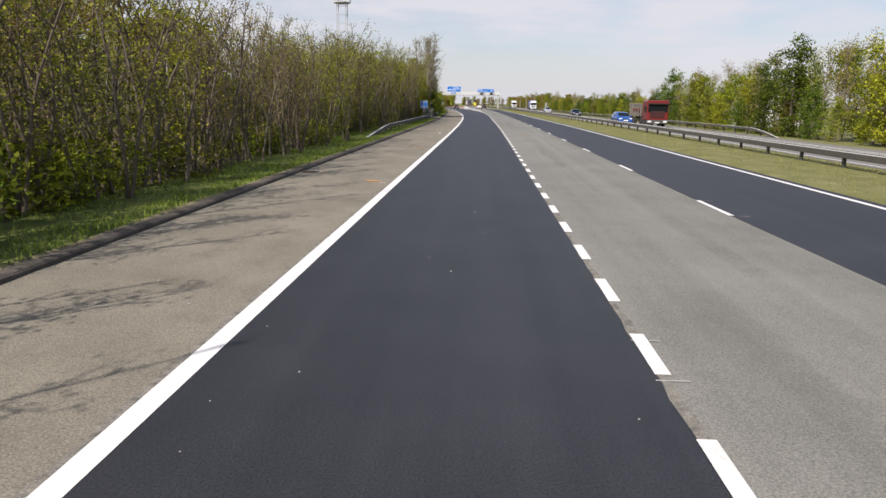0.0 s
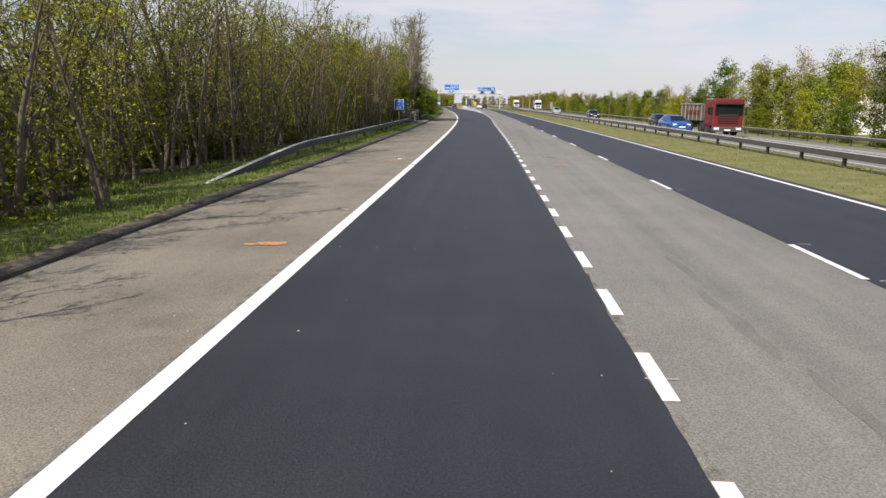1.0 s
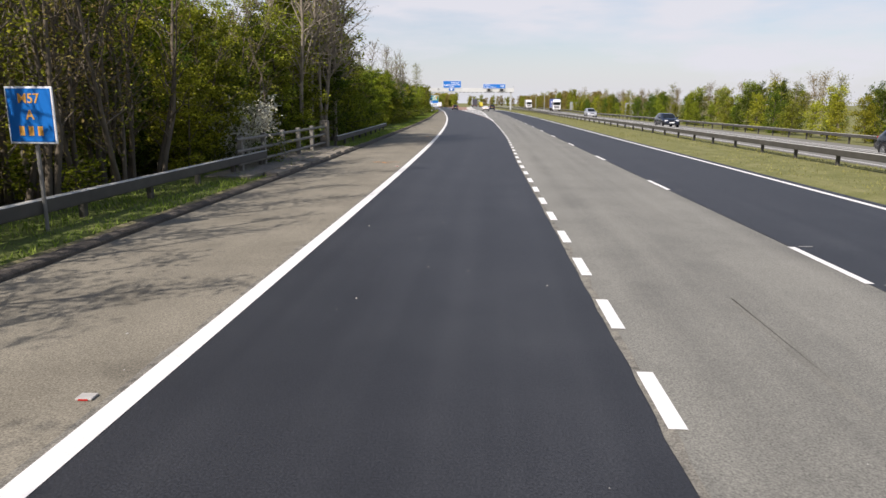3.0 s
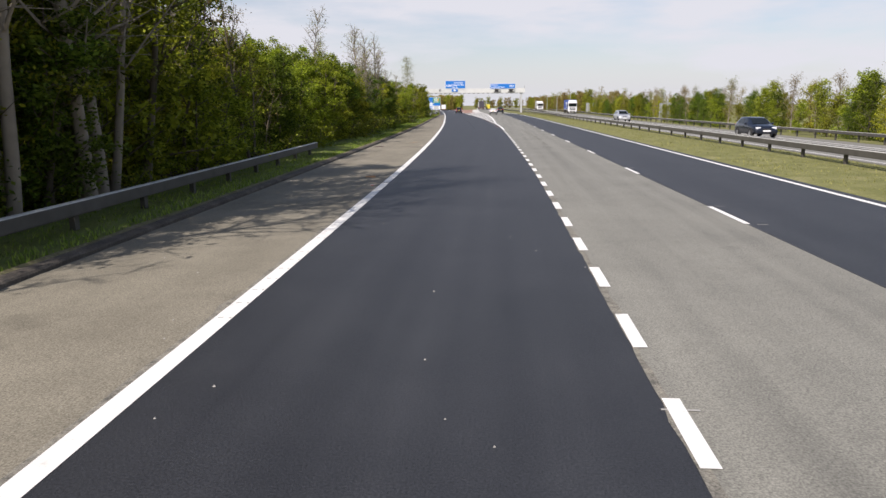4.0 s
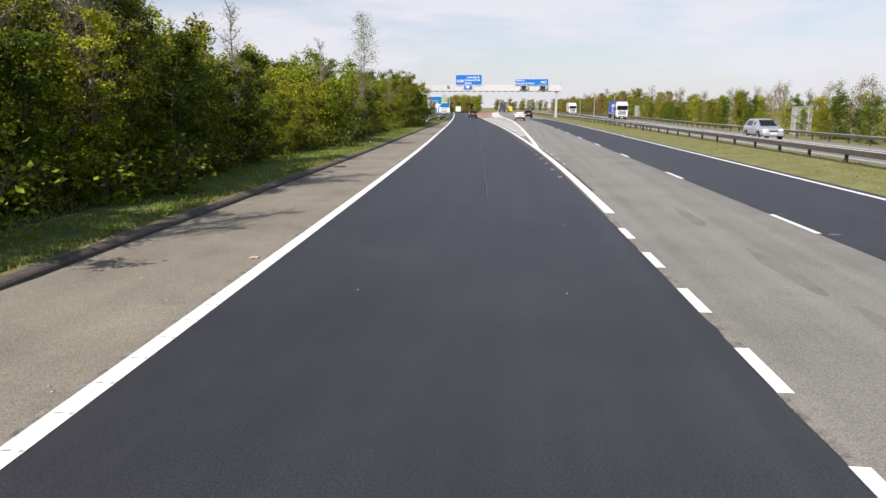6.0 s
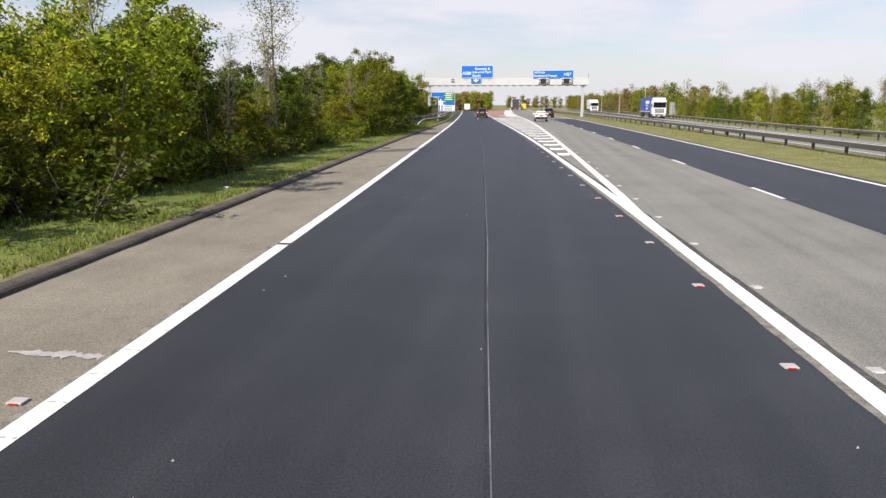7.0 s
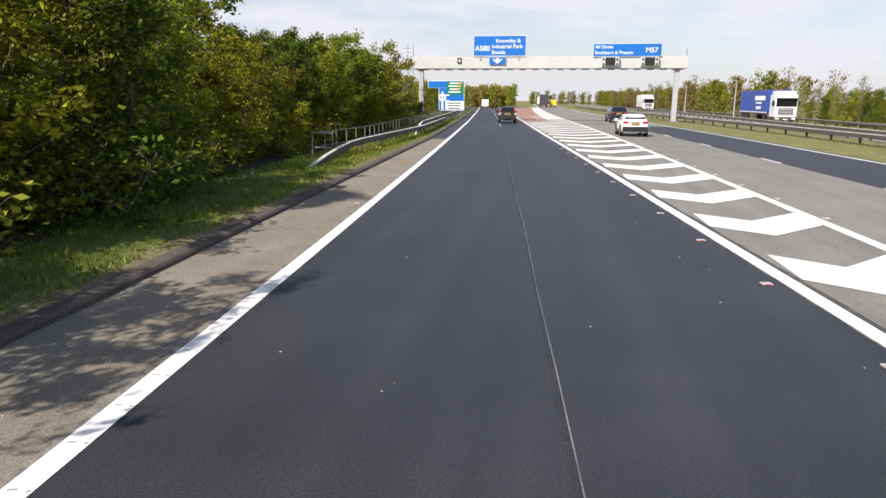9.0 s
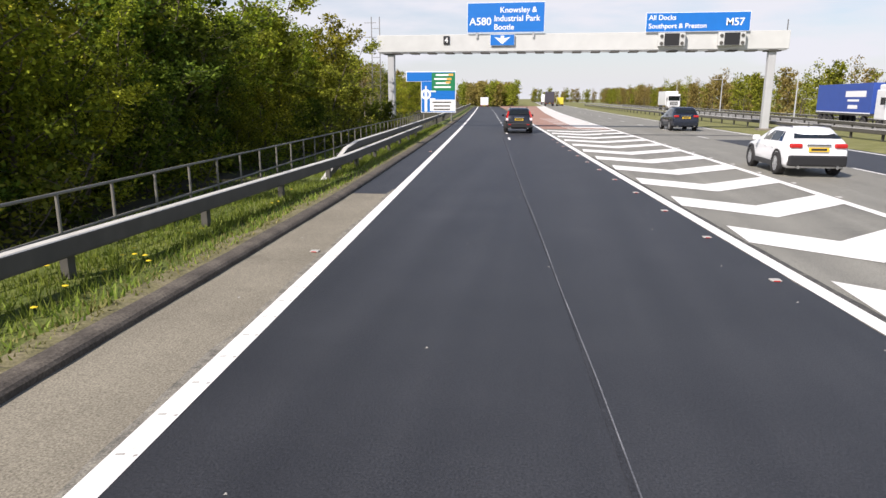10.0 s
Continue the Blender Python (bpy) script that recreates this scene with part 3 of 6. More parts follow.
guard_rail("weathered steel guard rail on posts before the wood", off_left(4.4), 37.0, 88.0, 0.60, 2.4, M_STEEL_OLD, 11.0)
guard_rail("weathered steel guard rail ending by the bushes", lambda y: x_left(y) - 4.05 - max(0, (y - 98) * 0.012), 97.3, 117.6, 0.60, 2.4, M_STEEL_OLD)
guard_rail("bent steel guard rail before the footbridge railing", lambda y: x_left(y) - 2.87 + min(1.05, max(-0.15, (y - 226) * 0.066)), 220.0, 262.0, 0.63, 3.2, M_STEEL, 7.0)
guard_rail("higher steel guard rail past the overlap", lambda y: x_left(y) - 2.10, 240.2, 405.0, 0.82, 1.6, M_STEEL, 4.0)
guard_rail("long steel guard rail in the grassed central reserve", lambda y: x_mid(y) + 7.62, BACK, 420.0, 0.60, 3.2, M_STEEL, face=-1.0, twin=True)
guard_rail("steel guard rail along the opposite carriageway", lambda y: x_far(y) + 8.9, 205.0, 420.0, 0.62, 3.2, M_STEEL, face=-1.0, zf=lambda y: z_far(8.9), twin=False)
guard_rail("pale steel guard rail on the far verge", lambda y: x_far(y) + 21.6, 62.0, 420.0, 0.70, 3.2, M_STEEL_OLD, 6.0, face=-1.0, zf=lambda y: z_far(21.6))

# ---- bridge parapet of concrete posts and steel tubes ----
M_OLDCONC = ground_mat("old_concrete", [(0.2, (0.13, 0.115, 0.09)), (0.8, (0.30, 0.27, 0.22))], 3.0, 0.95, 0.4, 40.0)
par = holder("bridge_parapet", Matrix(), "old bridge parapet with concrete posts and three steel rails", "parapet")
for k, z in enumerate((0.36, 0.72, 1.05)):
    vs, fs = [], []
    ys = steps(85.5, 96.6, 0.9)
    for y in ys:
        for a in range(6):
            vs.append((x_left(y) - 4.35 + 0.045 * math.cos(a * math.pi / 3), y, z + 0.05 * math.sin(a * math.pi / 3)))
    for i in range(len(ys) - 1):
        for a in range(6):
            fs.append((i * 6 + a, i * 6 + (a + 1) % 6, (i + 1) * 6 + (a + 1) % 6, (i + 1) * 6 + a))
    part("rail", mesh_of("rail", vs, fs, M_STEEL_OLD), None, par, "weathered steel tube")
for k, y in enumerate((86.0, 88.1, 90.2, 92.3, 94.4)):
    part("post", box(0.14, 0.16, 1.2, x_left(y) - 4.42, y, -0.05, 0.02), M_STEEL_OLD, par)
part("end_post", box(0.34, 0.42, 1.36, x_left(96.7) - 4.4, 96.7, -0.05, 0.03), M_OLDCONC, par, "square concrete end post")
part("plinth", ribbon("plinth", lambda y: x_left(y) - 4.9, lambda y: x_left(y) - 3.65, 84.5, 97.4, 0.16, M_OLDCONC, 1.0, 0.3), None, par, "low concrete edge beam")
for k in range(9):
    y = 86.0 + 1.3 * k
    s = part("edging_stone", box(0.42, 0.85 + 0.2 * random.random(), 0.17, 0, 0, 0, 0.035), M_OLDCONC, par)
    s.matrix_basis = pose(x_kerb(y) - 0.28 + 0.08 * random.random(), y, 0.0, 0, 4 * random.random(), 6 * (random.random() - 0.5))

# ---- tubular railing above the culvert ----
rail2 = holder("pedestrian_railing", Matrix(), "thin galvanised tube railing behind the guard rail", "railing")


def x_ped(y):
    return x_left(y) - 3.85 + 0.7 * min(1.0, max(0.0, (y - 224.8) / 6.0))


def tube_along(name, f, zs, ys, r, parent, material):
    vs, fs = [], []
    for y in ys:
        for a in range(6):
            vs.append((f(y) + r * math.cos(a * math.pi / 3), y, zs + r * math.sin(a * math.pi / 3)))
    for i in range(len(ys) - 1):
        for a in range(6):
            fs.append((i * 6 + a, i * 6 + (a + 1) % 6, (i + 1) * 6 + (a + 1) % 6, (i + 1) * 6 + a))
    return part(name, mesh_of(name, vs, fs, material), None, parent)


for z in (0.46, 0.96):
    tube_along("rail", x_ped, z, steps(224.8, 276.0, 1.2), 0.021, rail2, M_STEEL_OLD)
y = 224.8
while y < 276:
    part("post", rod(0.022, 1.16, 8, z=-0.2, x=x_ped(y), y=y), M_STEEL_OLD, rail2)
    y += 1.2
# the near end turns square towards the road and stops behind the guard rail
for z in (0.46, 0.96):
    part("return_rail", rod(0.027, 0.72, 8, axis="x", x=x_ped(224.8) + 0.36, y=224.8, z=z), M_STEEL, rail2)
part("end_post", rod(0.027, 1.187, 8, z=-0.2, x=x_ped(224.8) + 0.72, y=224.8), M_STEEL, rail2)
part("end_post", rod(0.027, 1.187, 8, z=-0.2, x=x_ped(224.8), y=224.75), M_STEEL, rail2)


# ---- signs ----
def lettering(text, size, material, parent, x, z, y, align="LEFT"):
    """Flat built-in lettering that stands upright and faces the traffic."""
    cu = bpy.data.curves.new("lettering", "FONT")
    cu.body, cu.size, cu.extrude, cu.align_x, cu.offset = text, size, 0.004, align, size * 0.012
    cu.materials.append(material)
    tmp = new("lettering", cu)
    me = bpy.data.meshes.new_from_object(tmp)
    bpy.data.objects.remove(tmp)
    ob = part("lettering", me, None, parent)
    ob.matrix_basis = pose(x, y, z, 90, 0, 0)
    return ob


def panel(name, w, h, material, parent, x, z, y, border=None, thick=0.05, label="", edge=0.06):
    """A sign board centred on x, z with a rim of another colour."""
    b = part(name, box(w, thick, h, x, y, z - h / 2, 0.012), border or material, parent, label)
    if border:
        part("face", box(w - 2 * edge, 0.012, h - 2 * edge, x, y - thick / 2 - 0.002, z - h / 2 + edge), material, b)
    return b


GY = 273.6
gan = holder("sign_gantry", pose(0, GY, 0), "pale grey steel sign gantry spanning the whole carriageway", "gantry")
part("beam", box(27.7, 1.0, 1.16, -4.5, 0, 5.32, 0.03), M_GANTRY, gan)
part("soffit", box(27.5, 0.9, 0.06, -4.5, 0, 5.25), M_LEG, gan)
k = 0
while k < 21:
    part("soffit_bracket", box(0.62, 0.94, 0.09, -17.0 + 1.27 * k, 0, 5.19, 0.02), M_POST, gan)
    k += 1
for lx in (-17.45, 8.45):
    leg = part("leg", box(0.46, 0.5, 5.4, lx, 0, -0.15, 0.03), M_LEG, gan)
    part("foot", box(0.9, 0.9, 0.3, lx, 0, -0.15, 0.03), M_OLDCONC, leg)
    part("bracket", box(1.0, 0.7, 0.10, lx, 0, 5.17, 0.02), M_POST, leg)
part("end_aerial", rod(0.03, 0.8, 6, x=9.27, z=6.4), M_POST, gan)
for z in (1.0, 2.0, 3.0, 4.0, 5.0, 6.0, 7.0):
    part("ladder_rung", rod(0.02, 0.5, 6, axis="x", x=-18.6, z=z), M_STEEL, gan)
for lx in (-18.9, -18.3):
    part("ladder_stile", rod(0.03, 7.9, 6, x=lx, z=-0.1), M_STEEL, gan)
for z in (3.2, 4.3, 5.3, 6.4, 7.4):
    part("ladder_arm", rod(0.02, 0.9, 6, axis="x", x=-19.0, z=z), M_STEEL, gan)

sa = holder("direction_sign", pose(0, GY - 0.62, 0), "large blue sign with white lettering on the gantry", "road sign", "gantry signs")
panel("board", 5.32, 1.98, M_BLUE, sa, -9.22, 7.54, 0, M_SIGNWHITE, edge=0.03)
lettering("A580", 0.70, M_SIGNWHITE, sa, -11.72, 7.06, -0.04)
lettering("Knowsley &", 0.52, M_SIGNWHITE, sa, -9.62, 7.86, -0.04)
lettering("Industrial Park", 0.54, M_SIGNWHITE, sa, -10.02, 7.30, -0.04)
lettering("Bootle", 0.52, M_SIGNWHITE, sa, -10.02, 6.74, -0.04)
for lx in (-11.2, -7.3):
    part("bracket", box(0.12, 0.3, 1.0, lx, 0.16, 6.2), M_LEG, sa)
sarrow = holder("arrow_sign", pose(0, GY - 0.62, 0), "small blue panel with a white downward arrow", "road sign", "gantry signs")
panel("board", 1.68, 0.74, M_BLUE, sarrow, -9.42, 6.06, 0, M_SIGNWHITE, edge=0.018)
for lx in (-10.0, -8.8):
    part("bracket", box(0.10, 0.14, 0.5, lx, 0.08, 5.8), M_LEG, sarrow)
part("arrow", mesh_of("arrow", [(-9.54, -0.042, 6.34), (-9.30, -0.042, 6.34), (-9.30, -0.042, 6.16), (-8.86, -0.042, 6.26), (-9.42, -0.042, 5.78), (-9.98, -0.042, 6.26), (-9.54, -0.042, 6.16)], [(0, 6, 5, 4, 3, 2, 1)], M_SIGNWHITE), None, sarrow)
num = holder("gantry_number", pose(0, GY - 0.56, 0), "small white junction number plate on the gantry", "number plate", "gantry signs")
panel("board", 0.42, 0.56, M_BLACK, num, -13.35, 6.10, 0)
lettering("4", 0.5, M_SIGNWHITE, num, -13.35, 5.92, -0.04, "CENTER")
sb = holder("direction_sign", pose(0, GY - 0.62, 0), "wide blue sign with white lettering on the gantry", "road sign", "gantry signs")
panel("board", 6.62, 1.24, M_BLUE, sb, 3.45, 7.06, 0, M_SIGNWHITE, edge=0.03)
lettering("All Docks", 0.44, M_SIGNWHITE, sb, 0.32, 7.22, -0.04)
lettering("Southport & Preston", 0.44, M_SIGNWHITE, sb, 0.32, 6.68, -0.04)
lettering("M57", 0.66, M_SIGNWHITE, sb, 5.22, 6.82, -0.04)
for lx in (1.2, 5.7):
    part("bracket", box(0.12, 0.3, 0.7, lx, 0.16, 6.3), M_LEG, sb)
for lx in (1.85, 5.65):
    sig = holder("matrix_signal", pose(lx, GY - 0.7, 0), "dark electronic lane signal in a pale housing", "signal", "gantry signs")
    part("housing", box(1.72, 0.36, 0.86, 0, 0, 5.52, 0.04), M_GANTRY, sig)
    part("screen", box(0.96, 0.03, 0.78, 0, -0.19, 5.56), M_BLACK, sig)
    for s in (-0.66, 0.66):
        for z in (5.70, 6.16):
            part("lamp", rod(0.11, 0.06, 12, axis="y", x=s, y=-0.2, z=z), M_POST, sig)

mp = holder("map_sign", pose(0, 285.0, 0), "large blue map sign with green and white panels on posts", "road sign")
part("board", box(3.15, 0.08, 2.7, -15.875, 0, 0.85, 0.02), M_SIGNWHITE, mp)
part("board_top", box(4.5, 0.08, 0.88, -16.55, 0, 3.56, 0.02), M_SIGNWHITE, mp)
part("blue_face", box(3.03, 0.012, 2.66, -15.875, -0.045, 0.91), M_BLUE, mp)
part("blue_face", box(4.38, 0.012, 0.78, -16.55, -0.045, 3.60), M_BLUE, mp)
part("green_panel", box(2.1, 0.012, 1.55, -15.42, -0.054, 2.78), M_GREEN, mp, "green panel")
part("white_panel", box(2.25, 0.012, 1.02, -15.5, -0.056, 0.98), M_SIGNWHITE, mp, "white panel")
part("route_stem", box(0.24, 0.012, 1.9, -17.0, -0.06, 0.95), M_SIGNWHITE, mp)
ring = bmesh.new()
bmesh.ops.create_circle(ring, segments=20, radius=0.46)
inner = bmesh.ops.create_circle(ring, segments=20, radius=0.27)
bmesh.ops.bridge_loops(ring, edges=ring.edges[:])
bmesh.ops.rotate(ring, matrix=Matrix.Rotation(radians(90), 3, "X"), verts=ring.verts)
bmesh.ops.translate(ring, vec=(-17.0, -0.062, 2.45), verts=ring.verts)
part("roundabout_ring", ring, M_SIGNWHITE, mp)
for ax, az, wdt, hgt in ((-16.35, 2.72, 0.5, 0.13), (-16.4, 2.05, 0.5, 0.13), (-17.35, 2.62, 0.18, 0.10), (-17.0, 3.0, 0.13, 0.35)):
    part("route_arm", box(wdt, 0.012, hgt, ax, -0.06, az - hgt / 2), M_SIGNWHITE, mp)
for r, z in enumerate((4.06, 3.72, 3.36, 3.02)):
    part("text_bar", box(1.2 + 0.3 * (r % 2), 0.008, 0.14, -15.5, -0.064, z), M_SIGNWHITE, mp)
for ax, az in ((-14.9, 3.70), (-15.0, 3.40), (-14.75, 4.06)):
    part("route_patch", box(0.42, 0.009, 0.18, ax, -0.067, az), M_AMBER, mp)
for z in (1.70, 1.38, 1.08):
    part("text_bar", box(1.7 - 0.2 * (z < 1.5), 0.008, 0.13, -15.55, -0.066, z), M_POST, mp)
for lx in (-17.2, -15.9, -14.7):
    part("post", rod(0.07, 4.4, 10, x=lx, y=0.1, z=-0.2), M_STEEL, mp)

loc = holder("location_sign", pose(-4.35, 76.9, 0, 0, 0, -3), "blue driver location sign with amber lettering on a post", "road sign")
panel("board", 0.77, 0.84, M_BLUE, loc, 0, 1.88, 0, M_SIGNWHITE, 0.03, edge=0.03)
lettering("M57", 0.20, M_AMBER, loc, 0, 2.06, -0.025, "CENTER")
lettering("A", 0.20, M_AMBER, loc, 0, 1.82, -0.025, "CENTER")
for bx in (-0.16, -0.01, 0.14):
    part("text_bar", box(0.085, 0.006, 0.14, bx, -0.022, 1.58), M_AMBER, loc)
part("post", rod(0.03, 2.2, 8, x=0, y=0.05, z=-0.2), M_STEEL, loc)


def sign_back(x, y, z, w, h, label):
    s = holder("road_sign", pose(x, y, z), label, "road sign", "signs facing the other traffic")
    part("board", box(w, 0.06, h, 0, 0, 1.5, 0.01), M_SIGNBACK, s)
    for r in range(4):
        part("stiffener", box(w - 0.1, 0.05, 0.07, 0, -0.06, 1.75 + r * (h - 0.4) / 3), M_STEEL, s)
    for px in (-w * 0.3, w * 0.3):
        part("post", rod(0.07, h + 1.6, 8, x=px, y=-0.12, z=-0.2), M_LEG, s)
    return s


sign_back(31.9, 213.0, -2.2, 2.2, 3.0, "grey back of a tall sign on two posts")
sign_back(32.4, 317.0, -1.6, 2.4, 2.8, "grey back of a tall sign on two posts")
sign_back(33.5, 262.0, -2.0, 1.8, 2.4, "grey back of a sign on two posts on the far verge")


def lamp_post(x, y, z, h):
    s = holder("lamp_post", pose(x, y, z), "slim grey street lamp column beside the far carriageway", "street lamp", "street lamps")
    part("column", rod(0.11, h, 8, 0.06, z=-0.2), M_LEG, s)
    part("arm", rod(0.04, 1.3, 6, axis="x", x=-0.6, z=h - 0.25), M_LEG, s)
    part("lantern", box(0.6, 0.24, 0.12, -1.2, 0, h - 0.3, 0.03), M_GANTRY, s)


for lx, ly in ((26.5, 322.0), (25.0, 356.0), (24.0, 395.0)):
    lamp_post(lx, ly, -1.0, 6.8)

# lattice mast behind the wood
mast = holder("telecom_mast", pose(-23.0, 123.0, -0.3), "tall grey lattice telecom mast behind the wood", "mast")
for ax in (-1, 1):
    for ay in (-1, 1):
        lg = part("leg", rod(0.07, 19.6, 6), M_LEG, mast)
        lg.matrix_basis = pose(0.8 * ax, 0.8 * ay, 0)
for k in range(13):
    z = 1.0 + 1.5 * k
    for ax in (-1, 1):
        part("brace", rod(0.03, 1.6, 5, axis="x", x=0, y=0.8 * ax, z=z), M_LEG, mast)
        part("brace", rod(0.03, 1.6, 5, axis="y", x=0.8 * ax, y=0, z=z), M_LEG, mast)
part("platform", rod(1.5, 0.12, 12, z=19.4), M_LEG, mast)
for z in (20.0, 20.7):
    ringm = bmesh.new()
    bmesh.ops.create_circle(ringm, segments=12, radius=1.5)
    bmesh.ops.create_circle(ringm, segments=12, radius=1.38)
    bmesh.ops.bridge_loops(ringm, edges=ringm.edges[:])
    bmesh.ops.solidify(ringm, geom=ringm.faces[:], thickness=0.1)
    bmesh.ops.translate(ringm, vec=(0, 0, z), verts=ringm.verts)
    part("rail_ring", ringm, M_LEG, mast)
for k in range(6):
    a = k * math.pi / 3
    part("antenna", box(0.28, 0.16, 1.5, 1.45 * math.cos(a), 1.45 * math.sin(a), 19.5, 0.03), M_GANTRY, mast)


# ---- trees and bushes ----
def limb(vs, fs, pts, rads, n):
    """A tapered limb through pts."""
    base = len(vs)
    for i, p in enumerate(pts):
        d = (pts[min(i + 1, len(pts) - 1)] - pts[max(i - 1, 0)]).normalized()
        a = d.orthogonal().normalized()
        b = d.cross(a)
        for k in range(n):
            t = 2 * math.pi * k / n
            vs.append(p + rads[i] * (math.cos(t) * a + math.sin(t) * b))
    for i in range(len(pts) - 1):
        for k in range(n):
            q = base + i * n
            fs.append((q + k, q + (k + 1) % n, q + n + (k + 1) % n, q + n + k))


def wander(rng, start, way, length, n, bend, lift=0.0):
    pts, d = [start.copy()], way.normalized()
    for _ in range(n):
        d = (d + Vector((rng.gauss(0, bend), rng.gauss(0, bend), rng.gauss(0, bend) + lift))).normalized()
        pts.append(pts[-1] + d * length / n)
    return pts


def leaves_mesh(name, rng, spots, size, material, flat=0.5):
    """Small pointed leaves, two triangles each, at the spots given."""
    c = np.array(spots)
    n = len(c)
    r = np.random.RandomState(rng.randrange(10**6))
    up = r.normal(size=(n, 3))
    up[:, 2] = np.abs(up[:, 2]) + flat * 0.4
    up /= np.linalg.norm(up, axis=1)[:, None]
    a = np.cross(up, r.normal(size=(n, 3)))
    a /= np.linalg.norm(a, axis=1)[:, None] + 1e-9
    b = np.cross(up, a)
    s = size * r.uniform(0.6, 1.3, size=(n, 1))
    sag = up * s * 0.18
    v = np.stack([c - a * s, c - b * s * 0.55 - sag, c + a * s, c + b * s * 0.55 - sag], 1).reshape(-1, 3)
    me = bpy.data.meshes.new(name)
    me.vertices.add(4 * n)
    me.vertices.foreach_set("co", v.ravel())
    me.loops.add(4 * n)
    me.loops.foreach_set("vertex_index", np.arange(4 * n))
    me.polygons.add(n)
    me.polygons.foreach_set("loop_start", np.arange(0, 4 * n, 4))
    me.update(calc_edges=True)
    me.materials.append(material)
    return me


def tree_meshes(seed, H, stems=1, lean=0.08, r0=0.09, crown0=0.3, nb=14, reach=1.6, rise=0.8, twigs=4, per_twig=12, leaf=0.11, scatter=0.3, leaf_mat=None, bark=None, bend=0.12, foot=0.25, shape=0.5, crook=0.045):
    """Wood and leaf meshes of one tree; its stems fork into limbs and twigs, its leaves sit along the twigs."""
    rng = random.Random(seed)
    vs, fs, spots = [], [], []
    for s in range(stems):
        az = rng.uniform(0, 6.28)
        start = Vector((foot * math.cos(az) * (stems > 1), foot * math.sin(az) * (stems > 1), -0.3))
        h = H * rng.uniform(0.78, 1.0) if s else H
        trunk = wander(rng, start, Vector((math.cos(az) * lean, math.sin(az) * lean, 1)), h + 0.3, 8, crook, 0.03)
        rr = r0 * rng.uniform(0.75, 1.1)
        limb(vs, fs, trunk, [max(0.012, rr * (1 - 0.93 * i / 8)) for i in range(9)], 6)
        for k in range(nb):
            t = crown0 + (0.97 - crown0) * (k + rng.random()) / nb
            i = min(7, int(t * 8))
            p = trunk[i].lerp(trunk[i + 1], t * 8 - i)
            q = (t - crown0) / (1 - crown0)
            span = reach * (0.35 + 0.65 * math.sin(math.pi * min(1, max(0.0, q) ** shape * 0.92 + 0.04))) * rng.uniform(0.65, 1.2)
            a = k * 2.4 + rng.uniform(-0.5, 0.5)
            br = wander(rng, p, Vector((math.cos(a), math.sin(a), rise * rng.uniform(0.6, 1.3))), span, 4, bend, 0.05)
            limb(vs, fs, br, [max(0.006, rr * 0.34 * (1 - 0.85 * j / 4)) for j in range(5)], 4)
            for w in range(twigs):
                m = 1 + int(3 * (w + rng.random()) / twigs)
                o = br[min(4, m)]
                tw = wander(rng, o, Vector((rng.gauss(0, 1), rng.gauss(0, 1), rng.gauss(0.35, 0.6))), span * rng.uniform(0.25, 0.55), 2, bend * 1.6)
                limb(vs, fs, [tw[0], tw[2]], [0.009, 0.004], 3)
                for _ in range(per_twig):
                    u = 2 * rng.random() ** 0.6 * 0.999
                    e = tw[int(u)].lerp(tw[min(2, int(u) + 1)], u - int(u))
                    spots.append((e.x + rng.gauss(0, scatter), e.y + rng.gauss(0, scatter), max(0.05, e.z + rng.gauss(0, scatter * 0.8))))
    wood = mesh_of("trunk", vs, fs, bark or M_BARK, True)
    crown = leaves_mesh("crown", rng, spots, leaf, leaf_mat) if spots else None
    return wood, crown


def plant(name, meshes, m, label, category, group, scale=1.0, wide=1.0):
    ob = holder(name, m, label, category, group)
    for nm, me in (("trunk", meshes[0]), ("crown", meshes[1])):
        if me:
            part(nm, me, None, ob).matrix_basis = Matrix.Diagonal((scale * wide, scale * wide, scale, 1))
    return ob


POLES = [tree_meshes(100 + k, 8.8, 4, 0.14, 0.08, 0.14, 12, 1.5, 1.1, 4, 13, 0.056, 0.22, (M_LEAF_A, M_LEAF_Y, M_LEAF_B, M_LEAF_A)[k % 4], (M_BARK, M_BARK, M_BARK_PALE)[k % 3], 0.16, 0.7, crook=0.085) for k in range(5)]
SPARSE = [tree_meshes(120 + k, 9.0, 4, 0.15, 0.085, 0.14, 13, 1.4, 1.2, 4, 5, 0.056, 0.22, M_LEAF_A if k else M_LEAF_R, M_BARK, 0.18, 0.7, crook=0.095) for k in range(3)]
GREENS = [tree_meshes(140 + k, 7.2, 2, 0.16, 0.10, 0.05, 17, 2.3, 0.7, 4, 74, 0.070, 0.135, (M_LEAF_B, M_LEAF_C, M_LEAF_A, M_LEAF_B, M_LEAF_Y, M_LEAF_B)[k % 6], M_BARK, 0.15, 0.3) for k in range(6)]
DENSE = [tree_meshes(300 + k, 7.0, 2, 0.16, 0.10, 0.03, 18, 2.4, 0.6, 5, 74, 0.073, 0.15, (M_LEAF_C, M_LEAF_B, M_LEAF_C)[k % 3], M_BARK, 0.15, 0.4) for k in range(3)]
BUSHES = [tree_meshes(160 + k, 4.2, 3, 0.35, 0.06, 0.03, 10, 1.7, 0.6, 4, 66, 0.064, 0.125, (M_LEAF_B, M_LEAF_C, M_LEAF_Y, M_LEAF_A)[k % 4], M_BARK, 0.18, 0.35) for k in range(4)]
